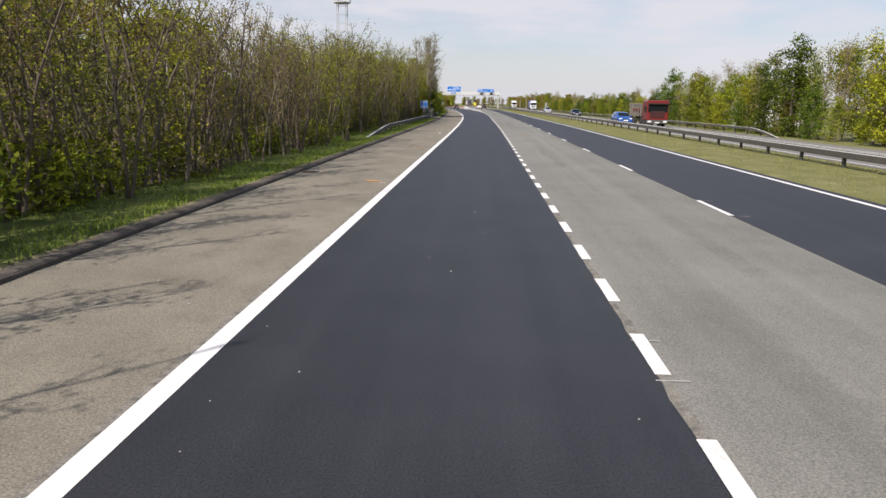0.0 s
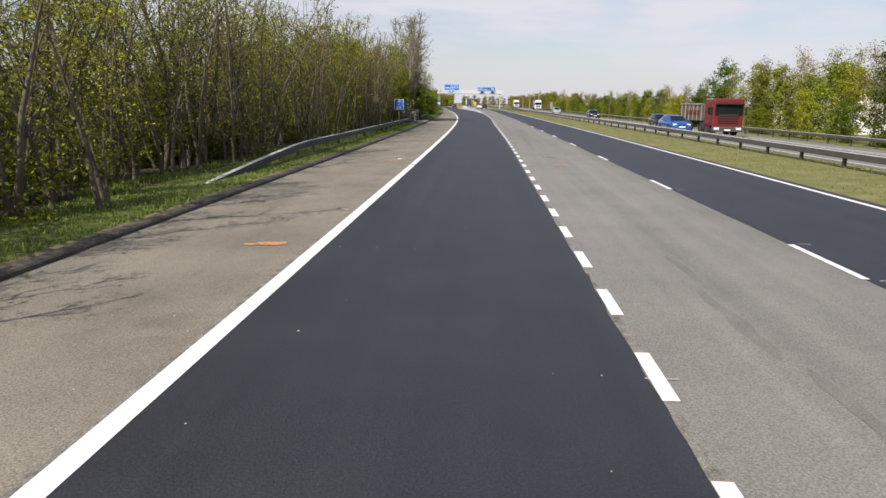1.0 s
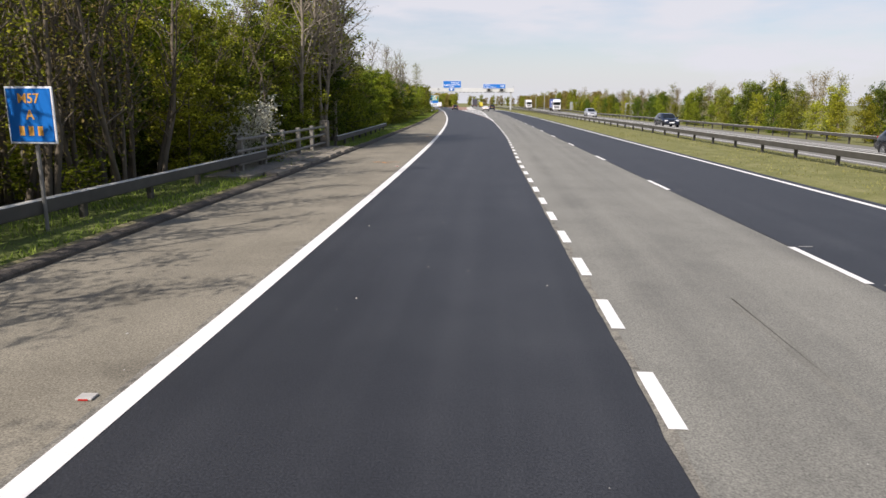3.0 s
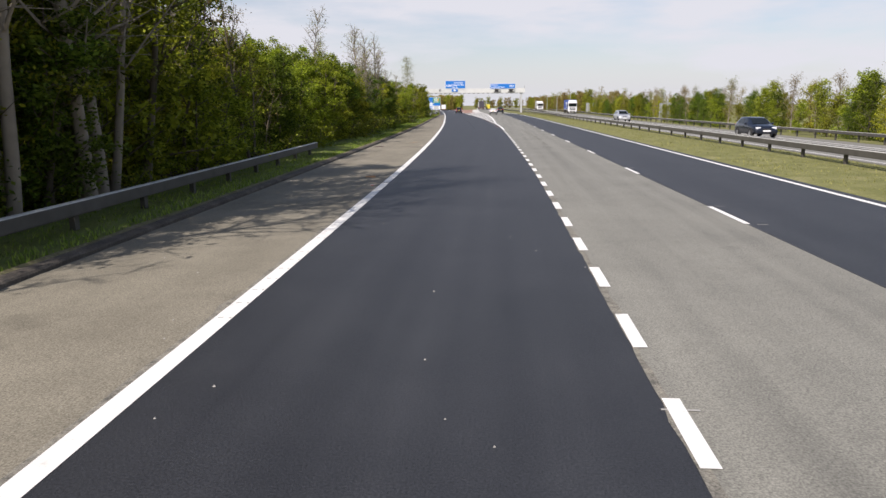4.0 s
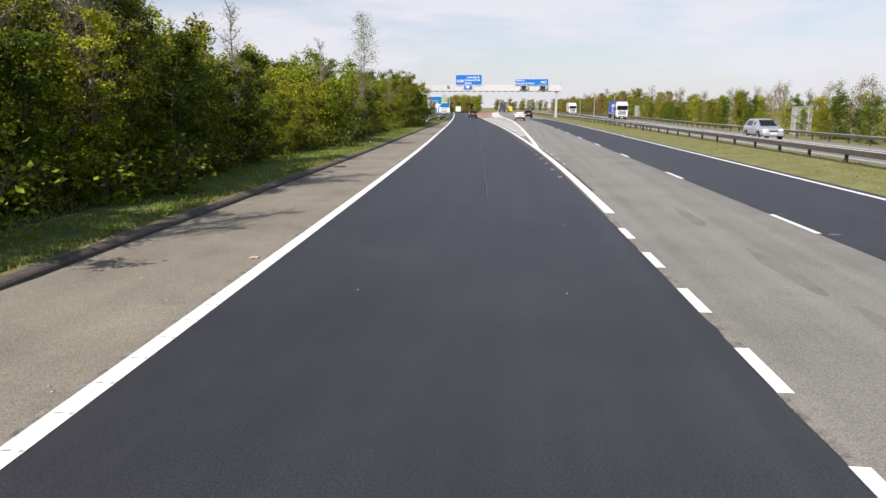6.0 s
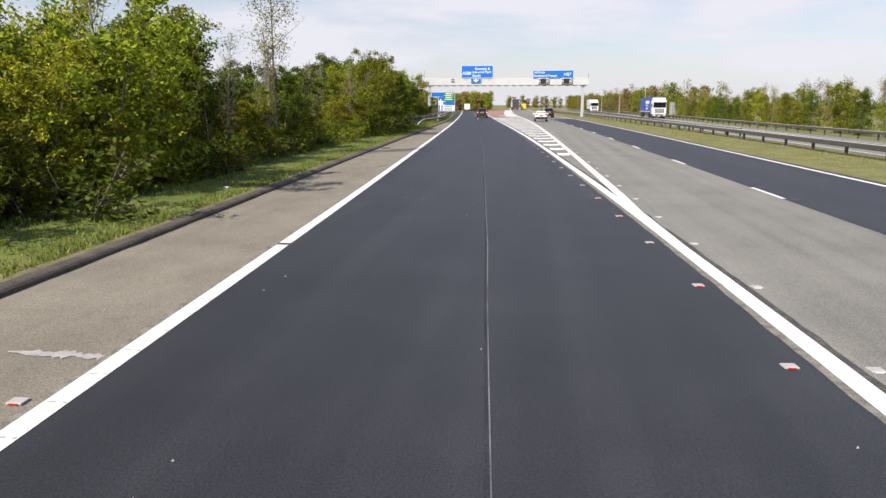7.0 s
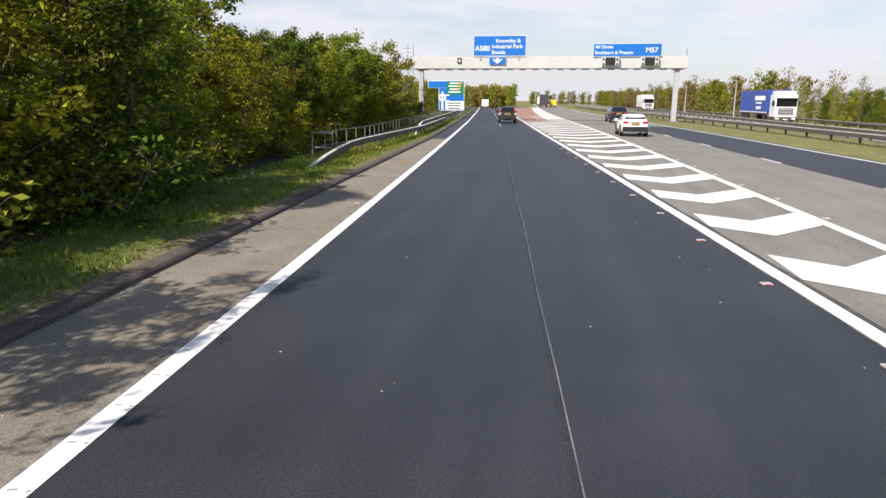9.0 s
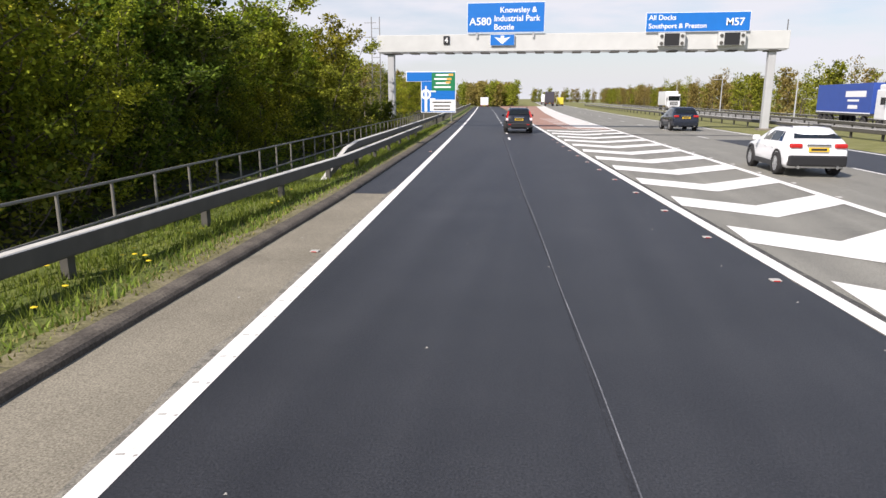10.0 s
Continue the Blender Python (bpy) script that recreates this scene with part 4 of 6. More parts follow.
BARE = [tree_meshes(180 + k, 9.5, 1 + k % 2, 0.06, 0.11, 0.25, 30, 1.9, 1.5, 9, 1, 0.06, 0.12, M_LEAF_A, M_BARK_PALE, 0.13, 0.4) for k in range(3)]
BIRCH = [tree_meshes(320 + k, 9.0, 1, 0.05, 0.08, 0.34, 26, 1.7, 0.7, 5, 30, 0.046, 0.22, M_LEAF_A, M_BARK_PALE, 0.14) for k in range(2)]
LOW = [tree_meshes(200 + k, 1.2, 3, 0.6, 0.02, 0.05, 5, 0.7, 0.6, 3, 17, 0.055, 0.18, (M_LEAF_C, M_LEAF_B, M_LEAF_A)[k % 3], M_BARK, 0.2, 0.3) for k in range(3)]
BLOOM = tree_meshes(220, 2.6, 3, 0.4, 0.04, 0.05, 9, 1.2, 0.5, 5, 13, 0.075, 0.2, M_BLOSSOM, M_BARK, 0.2, 0.3)
FAR = [tree_meshes(240 + k, 7.4, 1, 0.08, 0.12, 0.02, 20, 3.0, 0.5, 4, 56, 0.115, 0.27, (M_LEAF_A, M_LEAF_Y, M_LEAF_B, M_LEAF_C)[k % 4], M_BARK, 0.14) for k in range(4)]
FARBARE = [tree_meshes(260 + k, 8.4, 1, 0.06, 0.13, 0.2, 22, 2.2, 1.2, 7, 7, 0.09, 0.3, M_LEAF_R if k else M_LEAF_A, M_BARK_PALE, 0.14) for k in range(2)]

rng = random.Random(7)


def left_tree(kind, y, d, scale, wide=1.0):
    """Set a tree d metres beyond the kerb."""
    name, protos, label, cat, grp = kind
    k = rng.randrange(len(protos))
    plant(name, protos[k], pose(x_kerb(y) - d, y, land_left(-d), 0, 0, rng.uniform(0, 360)), label, cat, grp, scale, wide)


K_POLE = ("young_tree", POLES, "slender many-stemmed young tree with small olive spring leaves", "tree", "roadside trees")
K_SPARSE = ("young_tree", SPARSE, "tall thin tree with bare brown twigs just in bud", "tree", "roadside trees")
K_GREEN = ("broadleaf_tree", GREENS, "leafy green broadleaf tree branched down to the verge", "tree", "roadside trees")
K_BUSH = ("bush", BUSHES, "dense fresh green roadside bush", "bush", "roadside bushes")
K_BARE = ("bare_tree", BARE, "pale leafless tree with fine upright twigs", "tree", "roadside trees")
K_LOW = ("undergrowth", LOW, "low leafy undergrowth on the woodland floor", "shrub", "undergrowth")

K_DENSE = ("broadleaf_tree", DENSE, "dense dark green broadleaf tree branched to the ground", "tree", "roadside trees")
K_BIRCH = ("birch_tree", BIRCH, "tall airy birch with fine pale leaves", "tree", "roadside trees")


def rise_1(y):
    """The thin wood grows taller along the road."""
    return 0.64 + 0.24 * min(1.0, max(0.0, (y - 30) / 45))


# the thin wood of the first stretch
for d0, gap in ((2.2, 1.55), (3.4, 1.6), (4.9, 1.9), (6.9, 2.3), (9.6, 3.0)):
    y = -14.0 + rng.random()
    while y < (84 if d0 < 9 else 98):
        d = d0 + rng.uniform(-0.4, 0.6) + (0.9 if 36 < y and d0 < 4 else 0.0)
        left_tree(K_SPARSE if rng.random() < (0.7 if d0 < 4 else 0.4) else K_GREEN if d0 > 4 and y > 52 and rng.random() < 0.15 else K_POLE, y, d, rise_1(y) * rng.uniform(0.86, 1.14) * (0.9 if d0 < 3 else 1.0), 1.15)
        y += gap * rng.uniform(0.6, 1.45) * (1.35 if y > 45 else 1.12)
for k in range(120):
    y = rng.uniform(-10, 86)
    left_tree(K_LOW, y, rng.uniform(2.2, 6.5) + (0.7 if y > 36 else 0), rng.uniform(0.6, 1.2), rng.uniform(1.0, 1.5))
for k in range(60):
    left_tree(K_BUSH, rng.uniform(-8, 90), rng.uniform(4.6, 11.0), rng.uniform(0.5, 0.95))

# height of the green belt along the road, at its front edge
belt = spline([60, 84, 112, 118, 150, 156, 163, 168, 170.5, 176, 178.5, 184, 190, 192, 195, 197, 200, 204, 208, 216, 221, 228, 240, 256, 280],
              [6.6, 6.7, 6.6, 5.8, 5.8, 5.2, 4.3, 4.0, 5.2, 5.3, 3.6, 3.8, 3.7, 1.9, 1.9, 3.0, 4.0, 4.9, 5.8, 6.0, 4.5, 5.5, 5.9, 5.5, 4.2])


def belt_tree(kind, y, d, share, wide=1.0):
    """A tree scaled to a share of the belt's height; rows further back may rise above it."""
    tall = {"bush": 4.3, "bare_tree": 9.6, "birch_tree": 9.0, "young_tree": 9.0}.get(kind[0], 7.6)
    back = max(0.0, d - 4.5)
    h = belt(y - 1.9 * back) * (1 + 0.055 * back) if y > 84 else 7.0
    left_tree(kind, y, d, h * share / tall, wide)


# denser green trees past the parapet, mixed thicket, then dense trees up to the gantry
for d0, gap in ((3.4, 1.9), (5.0, 2.2), (7.4, 2.9), (11.2, 3.8)):
    y = 84.0 + rng.random()
    while y < 273:
        q = rng.random()
        d = d0 + rng.uniform(-0.4, 0.9) + (3.6 if y > 257 else 1.7 if 216 < y else -0.3 if y < 158 else 0.5 if y < 196 else 0.0)
        share = rng.uniform(0.74, 1.0) * (0.92 if d0 < 4 else 1.0)
        low = belt(y) < 4.4
        if y < 118:
            kind = K_DENSE if q < 0.16 else K_GREEN if q < 0.74 else K_SPARSE
        elif y < 164:
            kind = K_GREEN if q < 0.66 else K_DENSE if q < 0.84 else K_BUSH if q < 0.93 else K_SPARSE
        elif y < 203:
            kind = K_BUSH if q < (0.62 if low else 0.30) else K_GREEN if q < 0.84 else K_SPARSE if q < 0.93 else K_BARE
        else:
            kind = K_DENSE if q < 0.36 else K_GREEN if q < 0.78 else K_BUSH if q < 0.97 else K_BARE
        belt_tree(kind, y, d, share * (1.12 if kind in (K_BARE, K_SPARSE) else 1.0), rng.uniform(1.0, 1.25))
        y += gap * rng.uniform(0.7, 1.35) * (0.75 if low else 1.0)
# bushes that close the foot of the belt
y = 86.0
while y < 273:
    belt_tree(K_BUSH, y, rng.uniform(2.9, 3.7) + (1.6 if y > 216 else 0.0), rng.uniform(0.30, 0.52), 1.2)
    y += rng.uniform(1.5, 2.9)
for y, d, s in ((99.0, 4.2, 1.10), (103.0, 3.0, 1.12), (105.5, 2.9, 1.14), (107.5, 3.4, 1.08)):
    left_tree(K_GREEN, y, d, s, 1.1)
for y, d, s in ((96.8, 2.4, 1.12), (98.6, 2.3, 1.18), (99.4, 2.0, 1.10), (100.2, 2.2, 1.22), (101.0, 2.7, 1.15), (101.8, 2.4, 1.18), (103.0, 2.2, 1.20), (104.0, 2.6, 1.10), (97.5, 4.2, 1.15), (116.0, 6.0, 0.9), (129.0, 4.4, 0.80), (141.5, 3.2, 0.76), (146.0, 3.6, 0.84), (147.2, 4.2, 0.90), (148.6, 3.4, 0.82), (150.5, 4.0, 0.72), (158.0, 3.2, 0.58)):
    left_tree(K_BARE, y, d, s, 1.2)
for y, d, s in ((202.8, 2.7, 0.76), (205.0, 2.9, 0.76)):
    left_tree(K_GREEN, y, d, s, 1.0)
for y, d, s in ((172.0, 3.4, 0.60), (178.2, 3.2, 0.44), (183.0, 3.4, 0.50), (191.3, 3.6, 0.44), (193.4, 4.2, 0.36), (199.0, 3.4, 0.50), (203.2, 2.7, 0.44), (204.0, 3.0, 0.40)):
    left_tree(K_BARE, y, d, s)
for y, d, s in ((183.6, 3.1, 0.95), (150.0, 7.0, 0.90)):
    left_tree(K_BIRCH, y, d, s, 0.9)
for k in range(90):
    y = rng.uniform(86, 274)
    left_tree(K_LOW, y, rng.uniform(2.1, 3.6) + (1.5 if y > 216 else 0), rng.uniform(0.6, 1.2), 1.3)
for y, d, s in ((88.5, 2.6, 0.95), (91.5, 3.1, 0.8), (94.0, 3.6, 0.7)):
    plant("blossom_bush", BLOOM, pose(x_kerb(y) - d, y, 0.0, 0, 0, 40 * y), "hawthorn bush covered in cream blossom", "bush", "roadside bushes", s)


def far_tree(x, y, z, scale, bare=False, group="trees beyond the far carriageway"):
    protos = FARBARE if bare else FAR
    plant("roadside_tree", protos[rng.randrange(len(protos))], pose(x, y, z, 0, 0, rng.uniform(0, 360)), "pale half-bare tree in a roadside belt" if bare else "rounded leafy tree in a roadside belt", "tree", group, scale)


# beyond the gantry on the near side
for d0, gap in ((7.0, 5.0), (12.0, 6.5)):
    y = 277.0
    while y < 400:
        far_tree(x_kerb(y) - d0 - rng.uniform(0, 2) - 0.03 * (y - 274), y, -0.2, rng.uniform(0.48, 0.68) + 0.0022 * (y - 277), rng.random() < 0.2, "trees beside the exit")
        y += gap * rng.uniform(0.7, 1.4)
# belt along the far carriageway
for d0, gap in ((25.4, 3.7), (29.5, 4.6), (34.5, 6.0)):
    y = -5.0
    while y < 330:
        tall = 1.06 if y < 70 else 0.96 if y < 112 else 0.66 if y < 200 else 0.62
        bare = rng.random() < (0.58 if 10 < y < 110 else 0.28 if y < 200 else 0.5)
        far_tree(x_far(y) + d0 + rng.uniform(-0.8, 1.2) + (2.0 if 205 < y < 330 and d0 < 30 else 0), y, z_far(d0), tall * rng.uniform(0.78, 1.10) * (1.1 if bare else 1.0), bare)
        y += gap * rng.uniform(0.7, 1.35)


y = 0.0
while y < 330:
    far_tree(x_far(y) + 24.3 + rng.uniform(-0.5, 0.6) + (2.0 if 205 < y else 0), y, z_far(24.3), rng.uniform(0.34, 0.58))
    y += rng.uniform(3.2, 6.0)


def joined_wood(name, label, places, seed):
    """Far trees that cannot be told apart, in one mesh of wood and leaves."""
    r = random.Random(seed)
    vs, fs, cs = [], [], []
    for x, y, z, s, bare in places:
        src = (FARBARE if bare else FAR)[r.randrange(2)]
        m = pose(x, y, z, 0, 0, r.uniform(0, 360)) @ Matrix.Diagonal((s, s, s, 1))
        mm = np.array(m)
        for me, keep in ((src[0], 6), (src[1], 2)):
            n = len(me.vertices)
            co = np.empty(3 * n)
            me.vertices.foreach_get("co", co)
            co = co.reshape(-1, 3) @ mm[:3, :3].T + mm[:3, 3]
            li = np.empty(len(me.loops), dtype=np.int64)
            me.loops.foreach_get("vertex_index", li)
            q = li.reshape(-1, 4)
            if keep == 2:
                q = q[::4]
                mid = co[q].mean(axis=1, keepdims=True)
                co[q] = mid + (co[q] - mid) * 2.1
            else:
                q = q[:240]
            used, inv = np.unique(q, return_inverse=True)
            base = sum(len(a) for a in vs)
            vs.append(co[used])
            fs.append(inv.reshape(-1, 4) + base)
            cs.append(np.full(len(q), 0 if keep == 6 else 1 + r.randrange(2)))
    v, f, c = np.concatenate(vs), np.concatenate(fs), np.concatenate(cs)
    me = bpy.data.meshes.new(name)
    me.vertices.add(len(v))
    me.vertices.foreach_set("co", v.ravel())
    me.loops.add(f.size)
    me.loops.foreach_set("vertex_index", f.ravel())
    me.polygons.add(len(f))
    me.polygons.foreach_set("loop_start", np.arange(0, f.size, 4))
    for mt in (M_BARK, M_LEAF_A, M_LEAF_R):
        me.materials.append(mt)
    me.polygons.foreach_set("material_index", c)
    me.update(calc_edges=True)
    return tagged(new(name, me), label, "woods", "", "stuff")


places = []
for k in range(80):
    y = rng.uniform(413, 470)
    a, b = x_left(y) - 5.0, x_main(y) - 3.0
    places.append((a + (b - a) * 0.72 * rng.random(), y, -0.2, rng.uniform(0.74, 0.96), rng.random() < 0.2))
joined_wood("gore_trees", "leafy trees between the exit and the through lanes", places, 31)
places = []
for d0, gap in ((26.0, 5.0), (32.0, 6.0), (39.0, 7.0)):
    y = 330.0
    while y < 640:
        places.append((x_far(y) + d0 + rng.uniform(-1, 2), y, z_far(d0), rng.uniform(0.80, 1.10), rng.random() < 0.4))
        y += gap * rng.uniform(0.7, 1.4)
for d0, gap in ((14.0, 7.0), (22.0, 8.0)):
    y = 300.0
    while y < 640:
        places.append((x_kerb(y) - d0 - 0.03 * (y - 274), y, -0.2, rng.uniform(0.8, 1.1), rng.random() < 0.2))
        y += gap * rng.uniform(0.7, 1.4)
for k in range(170):
    places.append((rng.uniform(-170, 110), rng.uniform(640, 700), -0.5, rng.uniform(0.8, 1.2), rng.random() < 0.25))
joined_wood("far_woods", "distant spring woods closing the view along the motorway", places, 32)
places = []
for d0, gap in ((17.0, 3.0), (21.0, 4.0)):
    y = -30.0
    while y < 275:
        places.append((x_kerb(y) - d0 - rng.uniform(0, 2), y, -0.3, rng.uniform(0.85, 1.15) * (0.25 if 186 < y < 240 else 0.62 if y > 158 else 0.38 if 42 < y < 92 else 0.95), rng.random() < 0.3))
        y += gap * rng.uniform(0.8, 1.3)
# extra inner row, added to block the sun and darken the wood
y = -30.0
while y < 45:
    places.append((x_kerb(y) - 13.5 - rng.uniform(0, 1.5), y, -0.3, rng.uniform(0.80, 0.98), False))
    y += rng.uniform(1.8, 3.0)
joined_wood("wood_interior", "deep inner part of the roadside wood", places, 33)


# ---- grass on the verge and the reserve ----
def blades(name, label, count, fx, y0, y1, h, seed, wide=0.02, zf=None, material=None):
    r = np.random.RandomState(seed)
    vs = np.zeros((count, 3, 3))
    ys = r.uniform(y0, y1, count)
    for k in range(count):
        y = ys[k]
        a, b = fx(y)
        x = a + (b - a) * r.rand()
        clump = 0.5 + 0.5 * noise.noise((x * 0.9, y * 0.9, 1.0)) + 0.35 * noise.noise((x * 3.1, y * 3.1, 4.0))
        t = h * (0.35 + 0.95 * max(0.0, clump)) * r.uniform(0.6, 1.3)
        q = r.uniform(0, 6.28)
        dx, dy = math.cos(q) * wide, math.sin(q) * wide
        lx, ly = r.normal(0, 0.35, 2) * t
        z = zf(x, y)
        vs[k] = [(x - dx, y - dy, z), (x + dx, y + dy, z), (x + lx, y + ly, z + t)]
    me = bpy.data.meshes.new(name)
    me.vertices.add(3 * count)
    me.vertices.foreach_set("co", vs.ravel())
    me.loops.add(3 * count)
    me.loops.foreach_set("vertex_index", np.arange(3 * count))
    me.polygons.add(count)
    me.polygons.foreach_set("loop_start", np.arange(0, 3 * count, 3))
    me.update(calc_edges=True)
    me.materials.append(material or M_BLADE)
    return tagged(new(name, me), label, "grass", "", "stuff")


blades("verge_grass", "tufted spring grass on the verge", 100000, lambda y: (x_kerb(y) - 2.6 - (0.6 if y > 36 else 0), x_kerb(y) - 0.30), -4.0, 276.0, 0.12, 11, 0.018, lambda x, y: 0.06)
blades("reserve_grass", "short pale grass in the central reserve", 26000, lambda y: (x_right(y) + 0.7, x_right(y) + 5.2), 0.0, 250.0, 0.08, 12, 0.02, lambda x, y: 0.0, M_BLADE_DRY)

blades("dry_verge_grass", "dry trodden grass along the kerb", 24000, lambda y: (x_kerb(y) - 1.0, x_kerb(y) - 0.28), 140.0, 276.0, 0.07, 14, 0.014, lambda x, y: 0.07, M_BLADE_DRY)
blades("long_verge_grass", "longer rough grass under the guard rail", 50000, lambda y: (x_kerb(y) - 2.3, x_kerb(y) - 0.75), 205.0, 275.0, 0.17, 13, 0.012, lambda x, y: 0.06)


# ---- vehicles ----
def loft(rings, closed_ends=True):
    """A skin over rings of equal length."""
    vs, fs = [], []
    n = len(rings[0])
    for r in rings:
        vs += r
    for i in range(len(rings) - 1):
        for k in range(n):
            fs.append((i * n + k, i * n + (k + 1) % n, (i + 1) * n + (k + 1) % n, (i + 1) * n + k))
    if closed_ends:
        fs.append(tuple(reversed(range(n))))
        fs.append(tuple(range((len(rings) - 1) * n, len(rings) * n)))
    return vs, fs


def wheel_of(r, w, rim_material=None, spokes=7):
    """Tyre and spoked rim about the x axis, as two meshes."""
    bm = bmesh.new()
    prof = [(-w / 2, r * 0.66), (-w / 2, r * 0.93), (-w * 0.36, r), (w * 0.36, r), (w / 2, r * 0.93), (w / 2, r * 0.66)]
    seg = 24
    ring = []
    for k in range(seg):
        a = 2 * math.pi * k / seg
        ring.append([bm.verts.new((px, pr * math.cos(a), pr * math.sin(a))) for px, pr in prof])
    for k in range(seg):
        a, b = ring[k], ring[(k + 1) % seg]
        for j in range(len(prof) - 1):
            bm.faces.new((a[j], a[j + 1], b[j + 1], b[j]))
    tyre = bpy.data.meshes.new("tyre")
    bm.to_mesh(tyre)
    bm.free()
    tyre.materials.append(M_TYRE)
    tyre.polygons.foreach_set("use_smooth", [True] * len(tyre.polygons))
    bm = bmesh.new()
    for side in (-1, 1):
        x = side * w * 0.36
        for k in range(spokes):
            a = 2 * math.pi * k / spokes
            got = bmesh.ops.create_cube(bm, size=1.0)["verts"]
            bmesh.ops.scale(bm, vec=(0.03, r * 0.13, r * 0.62), verts=got)
            bmesh.ops.translate(bm, vec=(x, 0, r * 0.33), verts=got)
            bmesh.ops.rotate(bm, matrix=Matrix.Rotation(a, 3, "X"), verts=got)
        got = bmesh.ops.create_cone(bm, cap_ends=True, segments=16, radius1=r * 0.15, radius2=r * 0.12, depth=0.05)["verts"]
        bmesh.ops.rotate(bm, matrix=Matrix.Rotation(radians(90), 3, "Y"), verts=got)
        bmesh.ops.translate(bm, vec=(x, 0, 0), verts=got)
    outer = []
    for k in range(seg):
        a = 2 * math.pi * k / seg
        outer.append([bm.verts.new((s * w * 0.46, r * q * math.cos(a), r * q * math.sin(a))) for s, q in ((-1, 0.67), (-1, 0.6), (1, 0.6), (1, 0.67))])
    for k in range(seg):
        a, b = outer[k], outer[(k + 1) % seg]
        for j in range(3):
            bm.faces.new((a[j], b[j], b[j + 1], a[j + 1]))
    rim = bpy.data.meshes.new("rim")
    bm.to_mesh(rim)
    bm.free()
    rim.materials.append(rim_material or M_RIM)
    return tyre, rim


def put_wheels(ob, spots, r, w, rim_material=None, spokes=7):
    tyre, rim = wheel_of(r, w, rim_material, spokes)
    hub = mesh_of("hub", [(0.01 * s, 0.02 * c, 0.02 * d) for s in (-1, 1) for c in (-1, 1) for d in (-1, 1)], [(0, 1, 3, 2), (4, 6, 7, 5), (0, 4, 5, 1), (2, 3, 7, 6), (0, 2, 6, 4), (1, 5, 7, 3)], M_POST)
    for x, y in spots:
        wh = part("wheel", hub, None, ob)
        wh.matrix_basis = pose(x, y, r)
        part("tyre", tyre, None, wh)
        part("rim", rim, None, wh)


def arch(ri, ro, xa, xb, y, z):
    """Half ring of dark trim round a wheel."""
    n = 14
    vs, fs = [], []
    for k in range(n + 1):
        a = math.radians(-18 + 216 * k / n)
        for x, q in ((xa, ri), (xb, ri), (xb, ro), (xa, ro)):
            vs.append((x, y + q * math.cos(a), z + q * math.sin(a)))
    for k in range(n):
        for j in range(4):
            p, q = k * 4 + j, k * 4 + (j + 1) % 4
            fs.append((p, q, q + 4, p + 4))
    return mesh_of("wheel_arch", vs, fs, M_BLACK)


